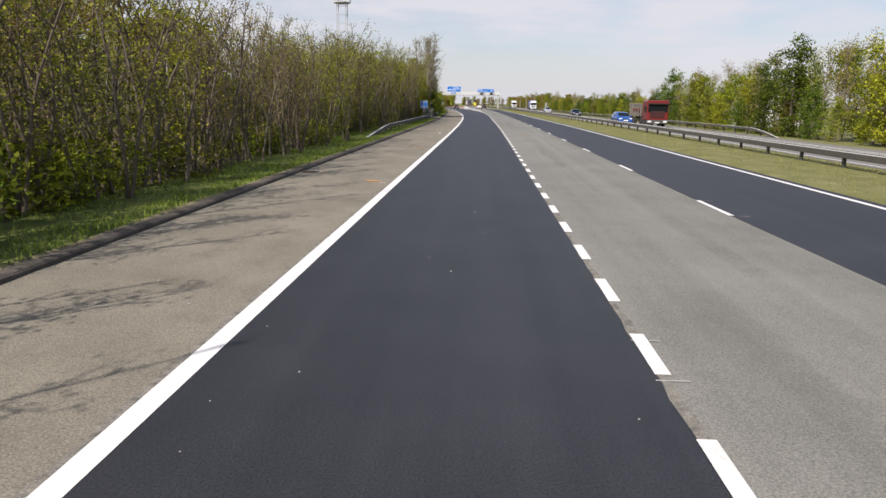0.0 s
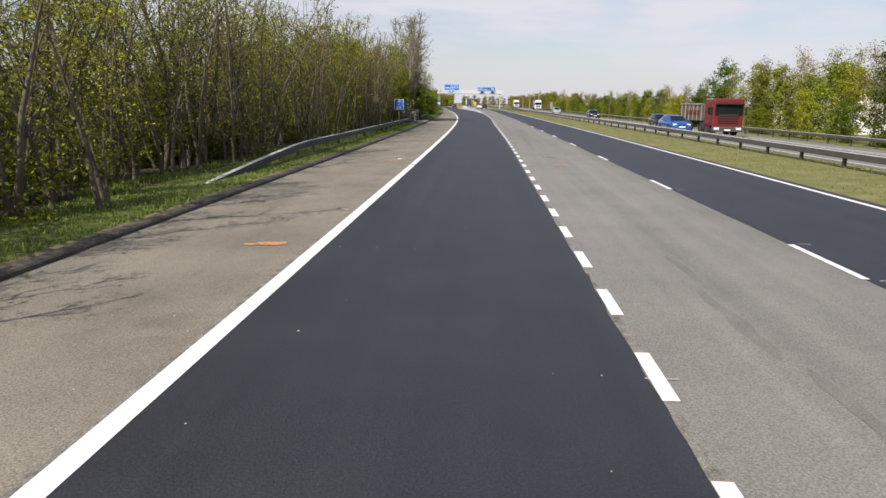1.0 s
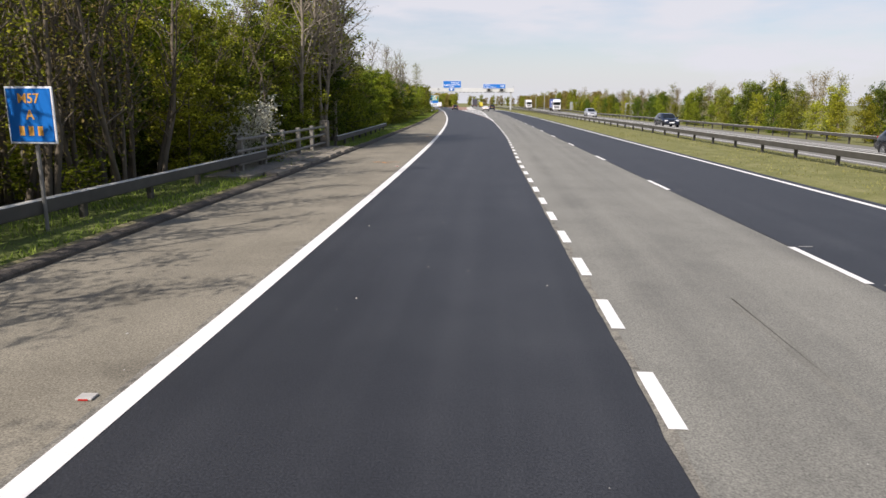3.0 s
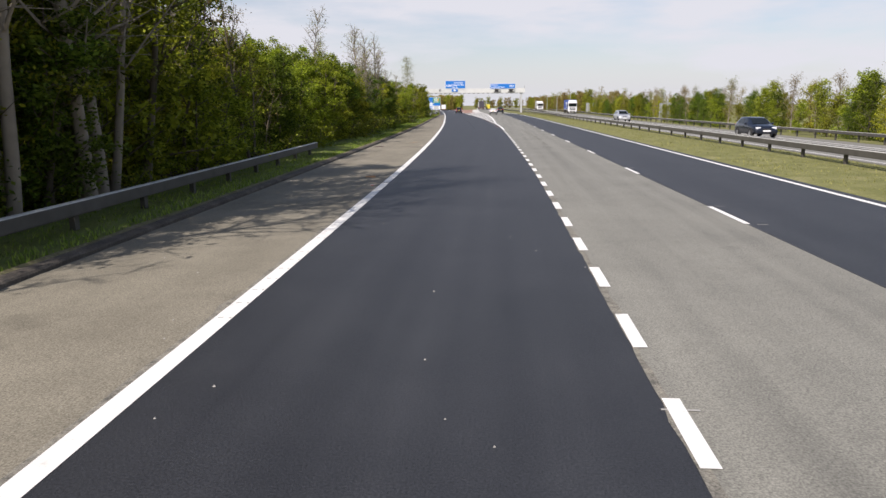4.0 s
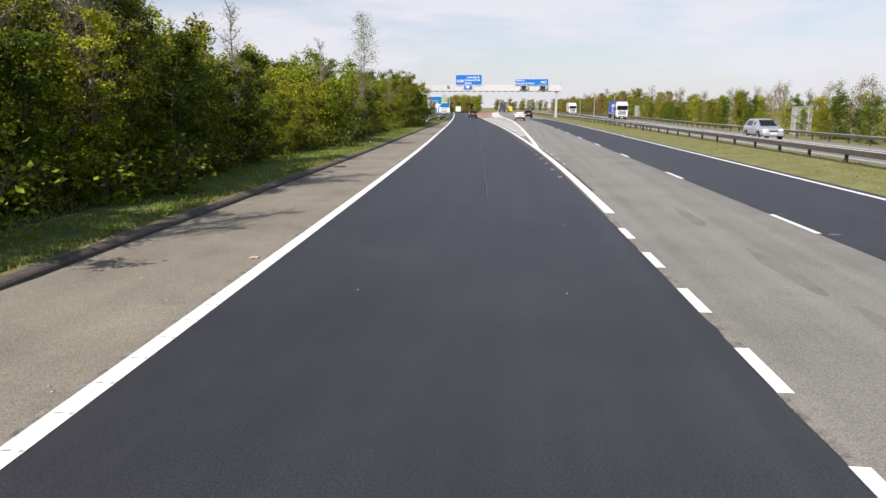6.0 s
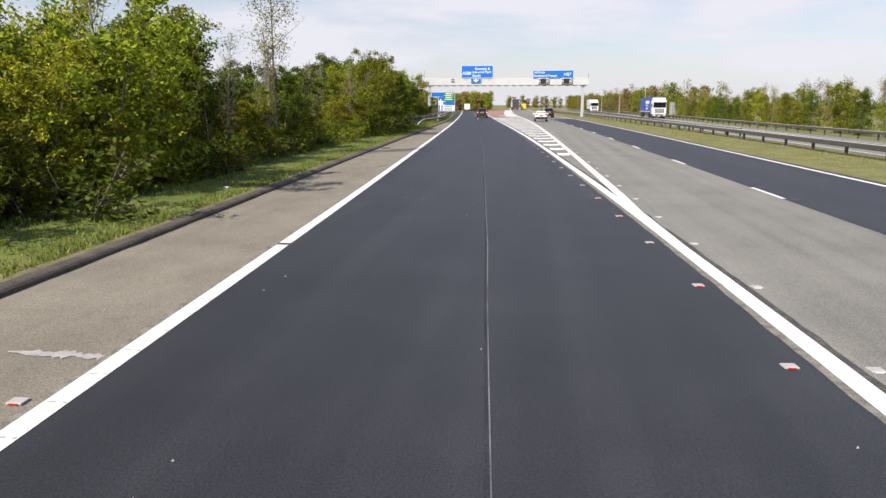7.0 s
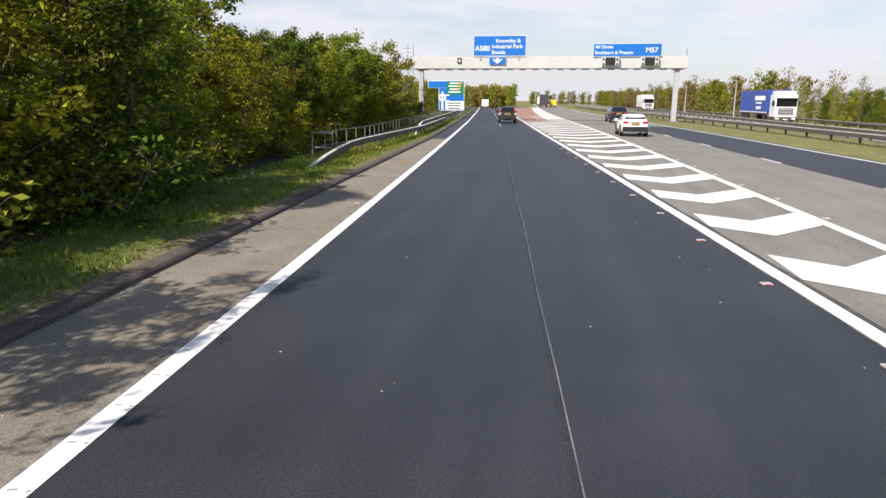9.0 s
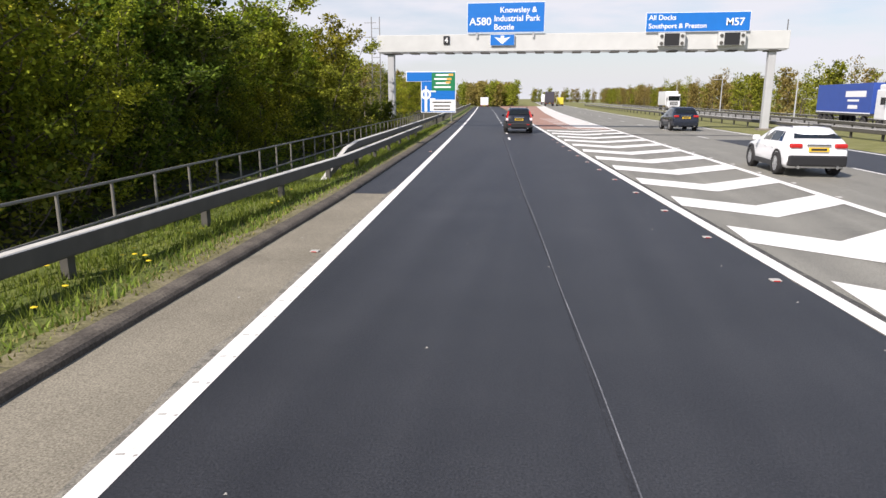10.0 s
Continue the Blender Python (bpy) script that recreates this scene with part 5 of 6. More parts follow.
def car(name, label, m, paint, L=4.5, W=1.8, H=1.66, hood=0.98, belt=1.02, rear=0.0, sill=0.28, wheel=0.34, group="traffic", tail="tall", roof_rails=True, dark_skirt=True, hatch=0.42, facing=1):
    """A road car; its tail at y = 0, its nose at y = L."""
    ob = holder(name, m, label, "car", group)
    hw = W / 2
    # stations: y, belt height, roof height, half width, roof half width
    st = [(0.00, belt - 0.30, belt - 0.22, hw * 0.90, hw * 0.80), (0.05, belt - 0.06, belt + 0.02, hw * 0.95, hw * 0.86), (0.14, belt + 0.0, belt + 0.14, hw * 0.97, hw * 0.84),
          (hatch, belt + 0.01, H - 0.12, hw * 0.985, hw * 0.72), (hatch + 0.22, belt + 0.01, H - 0.02, hw, hw * 0.70), (L * 0.30, belt, H, hw, hw * 0.70), (L * 0.46, belt - 0.01, H - 0.015, hw, hw * 0.70),
          (L * 0.56, belt - 0.03, H - 0.09, hw, hw * 0.69), (L * 0.74, belt - 0.06, hood + 0.06, hw * 0.99, hw * 0.74), (L * 0.80, hood - 0.05, hood + 0.0, hw * 0.98, hw * 0.76), (L * 0.92, hood - 0.12, hood - 0.06, hw * 0.94, hw * 0.72),
          (L * 0.985, hood - 0.28, hood - 0.22, hw * 0.86, hw * 0.66), (L, hood - 0.42, hood - 0.36, hw * 0.80, hw * 0.62)]

    def ring(s):
        y, zb, zr, w, wr = s
        lift = 0.10 if y < 0.1 or y > L * 0.97 else 0.0
        half = [(w * 0.90, sill + lift), (w * 0.985, sill + 0.10 + lift), (w, (sill + zb) / 2), (w * 0.985, zb - 0.10), (w * 0.955, zb), (wr + (w * 0.955 - wr) * 0.12, zr - 0.07), (wr * 0.90, zr - 0.012), (wr * 0.5, zr)]
        return [(x, y, z) for x, z in half] + [(-x, y, z) for x, z in reversed(half)]
    rings = [ring(s) for s in st]
    vs, fs = loft(rings)
    body = part("body", mesh_of("body", vs, fs, paint, True), None, ob)
    # side glass: three panes a side, in the slope between belt and roof
    for sx in (-1, 1):
        for a, b in ((0.62, 0.92), (1.0, 1.62), (1.68, 2.30)):
            ya, yb = hatch + a - 0.35, hatch + b - 0.35
            if b > 2.0:
                ya, yb = L * 0.40, L * 0.565
            elif b > 1.2:
                ya, yb = L * 0.225, L * 0.392
            else:
                ya, yb = hatch + 0.10, L * 0.216
            q = []
            for y, f in ((ya, 0), (yb, 0), (yb, 1), (ya if b > 1.2 else ya + 0.16, 1)):
                i = max(k for k in range(len(st)) if st[k][0] <= y)
                s = (y - st[i][0]) / (st[i + 1][0] - st[i][0])
                v = [st[i][k] + (st[i + 1][k] - st[i][k]) * s for k in range(5)]
                lo, hi = Vector((v[3] * 0.955, y, v[1])), Vector((v[4] + (v[3] * 0.955 - v[4]) * 0.12, y, v[2] - 0.07))
                p = lo.lerp(hi, 0.10 if f == 0 else 0.86)
                q.append((sx * (p.x + 0.008), y, p.z))
            part("side_window", mesh_of("side_window", q, [(0, 1, 2, 3) if sx > 0 else (3, 2, 1, 0)], M_GLASS_CAR), None, ob)
    # rear and front glass
    i0, i1 = 2, 3
    lo, hi = st[i0], st[i1]
    rg = [(-lo[4] * 0.92, lo[0] - 0.012, lo[2] + 0.02), (lo[4] * 0.92, lo[0] - 0.012, lo[2] + 0.02), (hi[4] * 0.86, hi[0] - 0.03, hi[2] - 0.03), (-hi[4] * 0.86, hi[0] - 0.03, hi[2] - 0.03)]
    rw = part("rear_window", mesh_of("rear_window", rg, [(0, 1, 2, 3)], M_GLASS_CAR), None, ob)
    part("wiper", mesh_of("wiper", [(0.0, lo[0] - 0.03, lo[2] + 0.05), (0.42, lo[0] - 0.03, lo[2] + 0.07), (0.42, lo[0] - 0.03, lo[2] + 0.10), (0.0, lo[0] - 0.03, lo[2] + 0.085)], [(0, 1, 2, 3)], M_BLACK), None, rw)
    lo, hi = st[8], st[7]
    fg = [(lo[4] * 0.95, lo[0] + 0.0, lo[2] + 0.03), (-lo[4] * 0.95, lo[0] + 0.0, lo[2] + 0.03), (-hi[4] * 0.88, hi[0] + 0.03, hi[2] + 0.0), (hi[4] * 0.88, hi[0] + 0.03, hi[2] + 0.0)]
    part("windscreen", mesh_of("windscreen", fg, [(0, 1, 2, 3)], M_GLASS_CAR), None, ob)
    # bumpers, skirts, arches
    part("rear_bumper", box(W * 0.92, 0.20, 0.30, 0, 0.04, sill + 0.06, 0.05), M_BLACK if dark_skirt else paint, ob, "dark plastic bumper")
    part("front_bumper", box(W * 0.86, 0.22, 0.26, 0, L - 0.10, sill + 0.04, 0.06), M_BLACK if dark_skirt else paint, ob)
    for sx in (-1, 1):
        part("sill_trim", box(0.05, L * 0.44, 0.15, sx * (hw - 0.02), L * 0.5, sill - 0.02, 0.02), M_BLACK, ob)
        part("mirror", box(0.20, 0.12, 0.15, sx * (hw + 0.09), L * 0.62, belt - 0.02, 0.04), paint, ob)
        for wy in (L * 0.195, L * 0.80):
            part("wheel_arch", arch(wheel + 0.025, wheel + 0.085, sx * (hw - 0.06), sx * (hw + 0.012), wy, wheel), M_BLACK, ob)
        for hy in (L * 0.30, L * 0.46):
            part("door_handle", box(0.035, 0.17, 0.035, sx * (hw - 0.005), hy, belt - 0.16, 0.01), M_CHROME if tail == "tall" else paint, ob)
        if tail == "tall":
            q = [(sx * hw * 0.80, -0.005, belt - 0.22), (sx * hw * 0.965, 0.05, belt - 0.20), (sx * hw * 0.955, 0.12, belt + 0.06), (sx * hw * 0.80, hatch - 0.06, H - 0.20), (sx * hw * 0.72, hatch - 0.07, H - 0.20), (sx * hw * 0.80, 0.07, belt + 0.04)]
            q = [(x, y - 0.025, z) for x, y, z in q]
            part("tail_light", mesh_of("tail_light", q, [(0, 1, 2, 3, 4, 5) if sx > 0 else (5, 4, 3, 2, 1, 0)], M_TAIL), None, ob, "tall red tail light")
            part("reversing_light", box(0.15, 0.03, 0.14, sx * hw * 0.87, 0.005, belt - 0.19, 0.01), M_LAMP, ob)
        else:
            part("tail_light", box(0.33, 0.12, 0.13, sx * (hw - 0.24), 0.035, belt - 0.11, 0.045), M_TAIL, ob, "wide red tail light")
        part("headlight", box(0.34, 0.24, 0.16, sx * (hw - 0.32), L - 0.20, hood - 0.30, 0.05), M_LAMP, ob)
        part("exhaust", rod(0.045, 0.14, 10, axis="y", x=sx * hw * 0.62, y=-0.03, z=sill + 0.04), M_CHROME, ob)
        if tail == "tall":
            part("reflector", box(0.16, 0.03, 0.05, sx * hw * 0.66, -0.07, sill + 0.24), M_TAIL, ob)
        if roof_rails:
            part("roof_rail", box(0.035, L * 0.32, 0.045, sx * hw * 0.62, L * 0.33, H - 0.005, 0.012), M_BLACK, ob)
    part("grille", box(W * 0.36, 0.05, 0.16, 0, L - 0.03, hood - 0.40, 0.02), M_BLACK, ob)
    pl = part("number_plate", box(0.52, 0.02, 0.115, 0, -0.035, belt - 0.20, 0.006), M_PLATE, ob, "yellow rear number plate")
    part("plate_bar", box(0.40, 0.004, 0.06, 0, -0.048, belt - 0.17), M_BLACK, pl)
    part("front_plate", box(0.52, 0.02, 0.11, 0, L + 0.015, sill + 0.18, 0.006), M_SIGNWHITE, ob)
    part("trim_bar", box(0.62, 0.03, 0.05, 0, -0.01, belt - 0.045, 0.012), M_CHROME, ob)
    part("aerial", rod(0.012, 0.14, 6, z=H - 0.02, y=hatch + 0.4), M_BLACK, ob)
    put_wheels(ob, [(sx * (hw - 0.085), wy) for sx in (-1, 1) for wy in (L * 0.195, L * 0.80)], wheel, 0.23)
    return ob


def heading(f, y):
    return math.degrees(math.atan2(-(f(y + 2) - f(y - 2)), 4.0))


P_BLACK = plain("black_car_paint", (0.012, 0.014, 0.020), 0.22, 0.1, 0.7)
P_WHITE = plain("white_car_paint", (0.80, 0.81, 0.82), 0.25, 0.0, 0.6)
P_NAVY = plain("navy_car_paint", (0.014, 0.018, 0.030), 0.25, 0.2, 0.6)
P_BLUE = plain("blue_car_paint", (0.025, 0.10, 0.36), 0.25, 0.2, 0.6)
P_SILVER = plain("silver_car_paint", (0.50, 0.51, 0.53), 0.3, 0.5, 0.5)
P_RED = plain("red_lorry_paint", (0.17, 0.018, 0.016), 0.35, 0.0, 0.4, 0.1, 3.0)
P_YELLOW = plain("yellow_van_paint", (0.72, 0.60, 0.06), 0.35, 0.0, 0.4)
P_CURTAIN = plain("blue_curtain", (0.030, 0.075, 0.32), 0.55, 0.0, 0.0, 0.12, 1.5)
P_DARKBODY = plain("dark_lorry_body", (0.055, 0.050, 0.065), 0.5, 0.0, 0.0, 0.12, 1.0)
P_TIP = plain("dusty_tipper_steel", (0.34, 0.30, 0.25), 0.6, 0.2, 0.0, 0.3, 2.0)

hx = heading(x_left, 262)
car("estate_car", "black compact off-road car with tall red tail lights", pose(-7.85, 266.6, 0, 0, 0, hx), P_BLACK, 4.2, 1.68, 1.55, 0.94, 0.98, wheel=0.315, tail="tall")
hx = heading(x_mid, 248)
car("crossover_car", "white crossover car with black lower trim in the middle lane", pose(1.20, 244.3, 0, 0, 0, 0.4), P_WHITE, 3.95, 1.62, 1.34, 0.86, 0.90, sill=0.24, wheel=0.32, tail="wide", hatch=0.5)
hx = heading(x_mid, 275)
car("off_road_car", "dark blue-black large off-road car in the outer lane", pose(2.92, 271.4, 0, 0, 0, hx), P_NAVY, 4.2, 1.74, 1.56, 0.97, 1.02, wheel=0.35, tail="wide", dark_skirt=False, hatch=0.36)


def oncoming(y, off):
    """Pose of a vehicle that comes towards us with its nose at y."""
    h = heading(x_far, y)
    return pose(x_far(y) + off, y, z_far(off), 0, 0, h + 180)


def nose_at(y, off, L):
    return oncoming(y, off) @ pose(0, -L, 0)


car("family_car", "bright blue saloon car on the opposite carriageway", nose_at(80.0, 11.9, 4.4), P_BLUE, 4.4, 1.78, 1.46, 0.92, 0.94, wheel=0.32, tail="wide", roof_rails=False, dark_skirt=False, hatch=0.7)
car("hatchback_car", "dark hatchback on the opposite carriageway", nose_at(97.5, 15.4, 4.1), P_NAVY, 4.1, 1.76, 1.48, 0.92, 0.95, wheel=0.32, tail="wide", roof_rails=False, dark_skirt=False)
car("hatchback_car", "dark blue hatchback on the opposite carriageway", nose_at(140.0, 15.4, 4.1), P_NAVY, 4.1, 1.76, 1.48, 0.92, 0.95, wheel=0.32, tail="wide", roof_rails=False, dark_skirt=False)
car("family_car", "silver people carrier on the opposite carriageway", nose_at(189.0, 15.2, 4.3), P_SILVER, 4.3, 1.78, 1.60, 0.98, 1.0, wheel=0.32, tail="wide", roof_rails=False, dark_skirt=False)


def lorry_cab(ob, paint, W=2.5, H=3.3, y0=0.0, depth=2.2):
    """A forward-control cab whose nose points along +y and ends at y0."""
    cab = part("cab", box(W, depth, H - 0.75, 0, y0 - depth / 2, 0.75, 0.12), paint, ob)
    part("windscreen", box(W * 0.90, 0.05, 0.85, 0, y0 + 0.005, H - 1.35, 0.06), M_GLASS_CAR, cab)
    part("grille", box(W * 0.66, 0.05, 0.80, 0, y0 + 0.01, 1.0, 0.03), M_BLACK, cab)
    for k in range(4):
        part("grille_bar", box(W * 0.60, 0.03, 0.05, 0, y0 + 0.04, 1.08 + 0.19 * k), paint, cab)
    part("bumper", box(W, 0.35, 0.42, 0, y0 - 0.1, 0.36, 0.06), M_POST, cab)
    part("sun_visor", box(W * 0.92, 0.28, 0.12, 0, y0 + 0.10, H - 0.48, 0.03), M_BLACK, cab)
    for sx in (-1, 1):
        part("headlight", box(0.42, 0.06, 0.2, sx * (W / 2 - 0.34), y0 + 0.07, 0.50, 0.03), M_LAMP, cab)
        part("mirror", box(0.12, 0.14, 0.62, sx * (W / 2 + 0.18), y0 - 0.05, H - 1.3, 0.03), M_BLACK, cab)
        part("side_window", box(0.03, 0.95, 0.62, sx * (W / 2 + 0.0), y0 - 0.75, H - 1.3, 0.02), M_GLASS_CAR, cab)
    part("plate", box(0.5, 0.02, 0.11, 0, y0 + 0.085, 0.44), M_SIGNWHITE, cab)
    return cab


tip = holder("tipper_lorry", oncoming(79.0, 15.2), "red eight-wheel tipper lorry with a dusty steel body", "lorry", "traffic")
lorry_cab(tip, P_RED, 2.45, 3.0)
part("chassis", box(0.9, 8.6, 0.3, 0, -4.4, 0.75), M_POST, tip)
bm = bmesh.new()
v = [bm.verts.new(p) for p in ((-1.1, -2.5, 1.15), (1.1, -2.5, 1.15), (1.22, -2.5, 2.55), (-1.22, -2.5, 2.55), (-1.1, -8.8, 1.15), (1.1, -8.8, 1.15), (1.22, -8.8, 2.55), (-1.22, -8.8, 2.55))]
for f in ((0, 1, 2, 3), (7, 6, 5, 4), (0, 3, 7, 4), (1, 5, 6, 2), (0, 4, 5, 1)):
    bm.faces.new([v[k] for k in f])
bmesh.ops.solidify(bm, geom=bm.faces[:], thickness=0.06)
tb = part("tipper_body", bm, P_TIP, tip, "dusty grey tipper body")
for sx in (-1, 1):
    for k in range(6):
        part("side_rib", box(0.07, 0.10, 1.35, sx * 1.235, -2.9 - 1.1 * k, 1.18), P_TIP, tb)
    part("top_rail", box(0.10, 6.3, 0.12, sx * 1.24, -5.65, 2.5), P_TIP, tb)
    part("stripe", box(0.02, 3.4, 0.28, sx * 1.25, -5.2, 1.75), P_RED, tb)
put_wheels(tip, [(sx * 1.05, y) for sx in (-1, 1) for y in (-1.35, -3.0, -6.3, -7.65)], 0.52, 0.32, M_POST, 6)

cur = holder("curtain_side_lorry", oncoming(288.0, 17.5), "white-cabbed articulated lorry with a blue curtain-sided trailer", "lorry", "traffic")
lorry_cab(cur, P_WHITE, 2.5, 3.35)
part("roof_deflector", box(2.3, 1.6, 0.5, 0, -1.2, 3.3, 0.15), P_WHITE, cur)
tr = part("trailer", box(2.55, 13.4, 2.75, 0, -9.6, 1.22, 0.03), P_CURTAIN, cur, "blue curtain-sided trailer")
part("bed", box(2.5, 13.4, 0.18, 0, -9.6, 1.0), M_POST, cur)
for sx in (-1, 1):
    for k, (yy, ll, hh) in enumerate(((-6.5, 4.6, 0.55), (-6.9, 2.6, 0.2), (-6.9, 2.2, 0.35))):
        part("text_bar", box(0.012, ll, hh, sx * 1.285, yy, 3.0 - 0.6 * k - hh / 2), M_SIGNWHITE, tr)
    part("lower_trim", box(0.03, 13.3, 0.10, sx * 1.28, -9.6, 1.2), M_SIGNWHITE, tr)
put_wheels(cur, [(sx * 1.05, y) for sx in (-1, 1) for y in (-1.3, -4.6, -12.6, -13.9, -15.2)], 0.5, 0.34, M_POST, 6)


def box_vehicle(name, label, m, paint, W, L, H, cab_paint, clear=0.9, category="lorry"):
    """A lorry or van seen from behind; its tail at y = 0."""
    ob = holder(name, m, label, category, "traffic")
    b = part("load_body", box(W, L, H - clear, 0, L / 2, clear, 0.05), paint, ob)
    for sx in (-1, 1):
        part("rear_door", box(W / 2 - 0.06, 0.03, H - clear - 0.2, sx * W / 4, -0.012, clear + 0.1, 0.01), paint, b)
        part("tail_light", box(0.22, 0.06, 0.18, sx * (W / 2 - 0.2), -0.02, clear - 0.22), M_TAIL, ob)
    part("rear_bar", box(W * 0.9, 0.10, 0.16, 0, 0.05, clear - 0.32), M_POST, ob)
    part("cab", box(W * 0.96, 2.0, H * 0.72 - 0.5, 0, L + 1.05, 0.5, 0.1), cab_paint, ob)
    part("plate", box(0.5, 0.02, 0.12, 0, -0.03, clear - 0.16), M_PLATE, ob)
    r = 0.5 if category == "lorry" else 0.34
    put_wheels(ob, [(sx * (W / 2 - 0.18), y) for sx in (-1, 1) for y in (L * 0.16, L * 0.28 if category == "lorry" else L * 0.2, L + 1.0)], r, 0.3, M_POST, 6)
    return ob


h = heading(x_mid, 352)
box_vehicle("box_lorry", "dark high-sided box lorry seen from behind", pose(x_mid(425) - 1.9, 425, 0, 0, 0, h), P_DARKBODY, 2.5, 10.0, 4.1, P_DARKBODY)
box_vehicle("panel_van", "bright yellow panel van seen from behind", pose(x_mid(434) + 1.5, 434, 0, 0, 0, h), P_YELLOW, 2.0, 3.6, 2.5, P_YELLOW, 0.45, "van")
h = heading(x_left, 395)
box_vehicle("panel_van", "white panel van far down the exit lane", pose(x_left(399) + 1.6, 399, 0, 0, 0, h), P_WHITE, 2.0, 3.6, 2.4, P_WHITE, 0.45, "van")
h = heading(x_mid, 440)
box_vehicle("box_lorry", "white box lorry far ahead in the through lanes", pose(x_mid(480) - 1.9, 480, 0, 0, 0, h), P_WHITE, 2.5, 8.0, 3.7, P_WHITE)
far1 = holder("white_lorry", oncoming(372.0, 13.5), "white lorry coming towards us far off", "lorry", "traffic")
lorry_cab(far1, P_WHITE, 2.5, 3.3)
part("load_body", box(2.5, 9.0, 2.9, 0, -7.0, 1.0, 0.04), P_WHITE, far1)
put_wheels(far1, [(sx * 1.05, y) for sx in (-1, 1) for y in (-1.3, -8.5, -9.8)], 0.5, 0.34, M_POST, 6)

# ---- white building behind the far trees ----
bl = holder("white_building", pose(46.5, 112.0, -1.2), "white rendered building glimpsed behind the far trees", "building")
part("wall", box(9.0, 12.0, 5.2, 0, 0, 0, 0.02), plain("white_render", (0.78, 0.78, 0.76), 0.8, 0.0, 0.0, 0.06, 0.8), bl)
bm = bmesh.new()
v = [bm.verts.new(p) for p in ((-4.8, -6.3, 5.2), (4.8, -6.3, 5.2), (4.8, 6.3, 5.2), (-4.8, 6.3, 5.2), (0, -6.3, 7.0), (0, 6.3, 7.0))]
for f in ((0, 1, 4), (2, 3, 5), (0, 4, 5, 3), (1, 2, 5, 4), (3, 2, 1, 0)):
    bm.faces.new([v[k] for k in f])
part("roof", bm, plain("slate_roof", (0.12, 0.12, 0.13), 0.7, 0.0, 0.0, 0.2, 2.0), bl)
for wy in (-3.6, 0.0, 3.6):
    for wz in (0.9, 3.2):
        wdw = part("window", box(0.10, 1.2, 1.3, -4.5, wy, wz, 0.01), M_SIGNWHITE, bl)
        part("pane", box(0.04, 1.05, 1.15, -4.56, wy, wz + 0.07), M_GLASS_CAR, wdw)

# ---- small things on the road ----
def orange_mark(x, y, pieces, label="faded orange survey paint mark on the asphalt"):
    ob = holder("spray_mark", pose(x, y, 0.003), label, "paint mark", "survey marks", "structure")
    for px, py, w, l, a in pieces:
        n = 12
        vs = []
        for k in range(n):
            t = 2 * math.pi * k / n
            q = 1 + 0.25 * noise.noise((x + px * 5 + math.cos(t), y + math.sin(t), 2.0))
            vs.append((px + math.cos(a) * math.copysign(abs(math.cos(t)) ** 0.4, math.cos(t)) * w / 2 * q - math.sin(a) * math.copysign(abs(math.sin(t)) ** 0.4, math.sin(t)) * l / 2 * q,
                       py + math.sin(a) * math.copysign(abs(math.cos(t)) ** 0.4, math.cos(t)) * w / 2 * q + math.cos(a) * math.copysign(abs(math.sin(t)) ** 0.4, math.sin(t)) * l / 2 * q, 0.002 * (1 + len(vs) % 2)))
        vs = [(a0, b0, 0.003) for a0, b0, _ in vs]
        part("stroke", mesh_of("stroke", vs, [tuple(range(n))], M_ORANGE), None, ob)
    return ob


M_RIM_DULL = plain("dull_cast_alloy", (0.50, 0.48, 0.44), 0.6, 0.2, 0.0, 0.3, 20.0)


def stud(x, y, lens, h=0.0):
    ob = holder("road_stud", pose(x, y, 0.0, 0, 0, h), "raised road stud with a reflector", "road stud", "road studs")
    part("casing", box(0.12, 0.10, 0.016, 0, 0, 0, 0.005), M_RIM_DULL, ob)
    part("reflector", box(0.07, 0.012, 0.011, 0, -0.05, 0.002), lens, ob)
    return ob


def lane_studs():
    y = 155.4
    while y < 262:
        stud(x_lane(y) - 0.22, y, M_TAIL, 6)
        if y > 158:
            stud(max(x_main(y), x_lane(y) + 0.2) + 0.24, y, M_LAMP, 6)
        y += 2.5
    y = 17.5
    while y < 262:
        stud(x_left(y) - 0.32, y, M_TAIL, 3)
        y += 18.0


lane_studs()

BAR = (0.0, 0.0, 0.92, 0.055, 0.03)
SQUIGGLE = [(-0.62, -0.42, 0.10, 0.28, 0.7), (-0.46, -0.30, 0.09, 0.24, 0.5), (-0.30, -0.18, 0.10, 0.26, 0.8), (-0.16, -0.10, 0.07, 0.22, 0.4)]
orange_mark(-0.55, 46.5, [BAR, (0.30, 0.10, 0.22, 0.06, 0.3)] + SQUIGGLE)
orange_mark(-0.85, 48.3, [(0, 0, 0.34, 0.12, 0.2), (0.28, 0.25, 0.2, 0.05, 0.5)])
orange_mark(4.25, 46.1, [(0, 0, 0.75, 0.06, 0.0), (0.15, 0.03, 0.3, 0.08, 0.1)])
orange_mark(5.15, 46.35, [(0, 0, 0.46, 0.24, -0.1)], "bright orange survey paint block on the asphalt")
orange_mark(-0.5, 60.6, [(0, 0, 0.75, 0.05, 0.02), (0.26, -0.06, 0.22, 0.05, 0.1), (-0.28, -0.25, 0.22, 0.34, 0.5), (-0.62, -0.25, 0.12, 0.4, 0.6)])
orange_mark(4.2, 60.35, [(0, 0, 0.85, 0.05, 0.0), (-0.1, -0.14, 0.28, 0.16, 0.0), (-0.05, -0.25, 0.16, 0.1, 0.0)], "bright orange survey paint block on the asphalt")
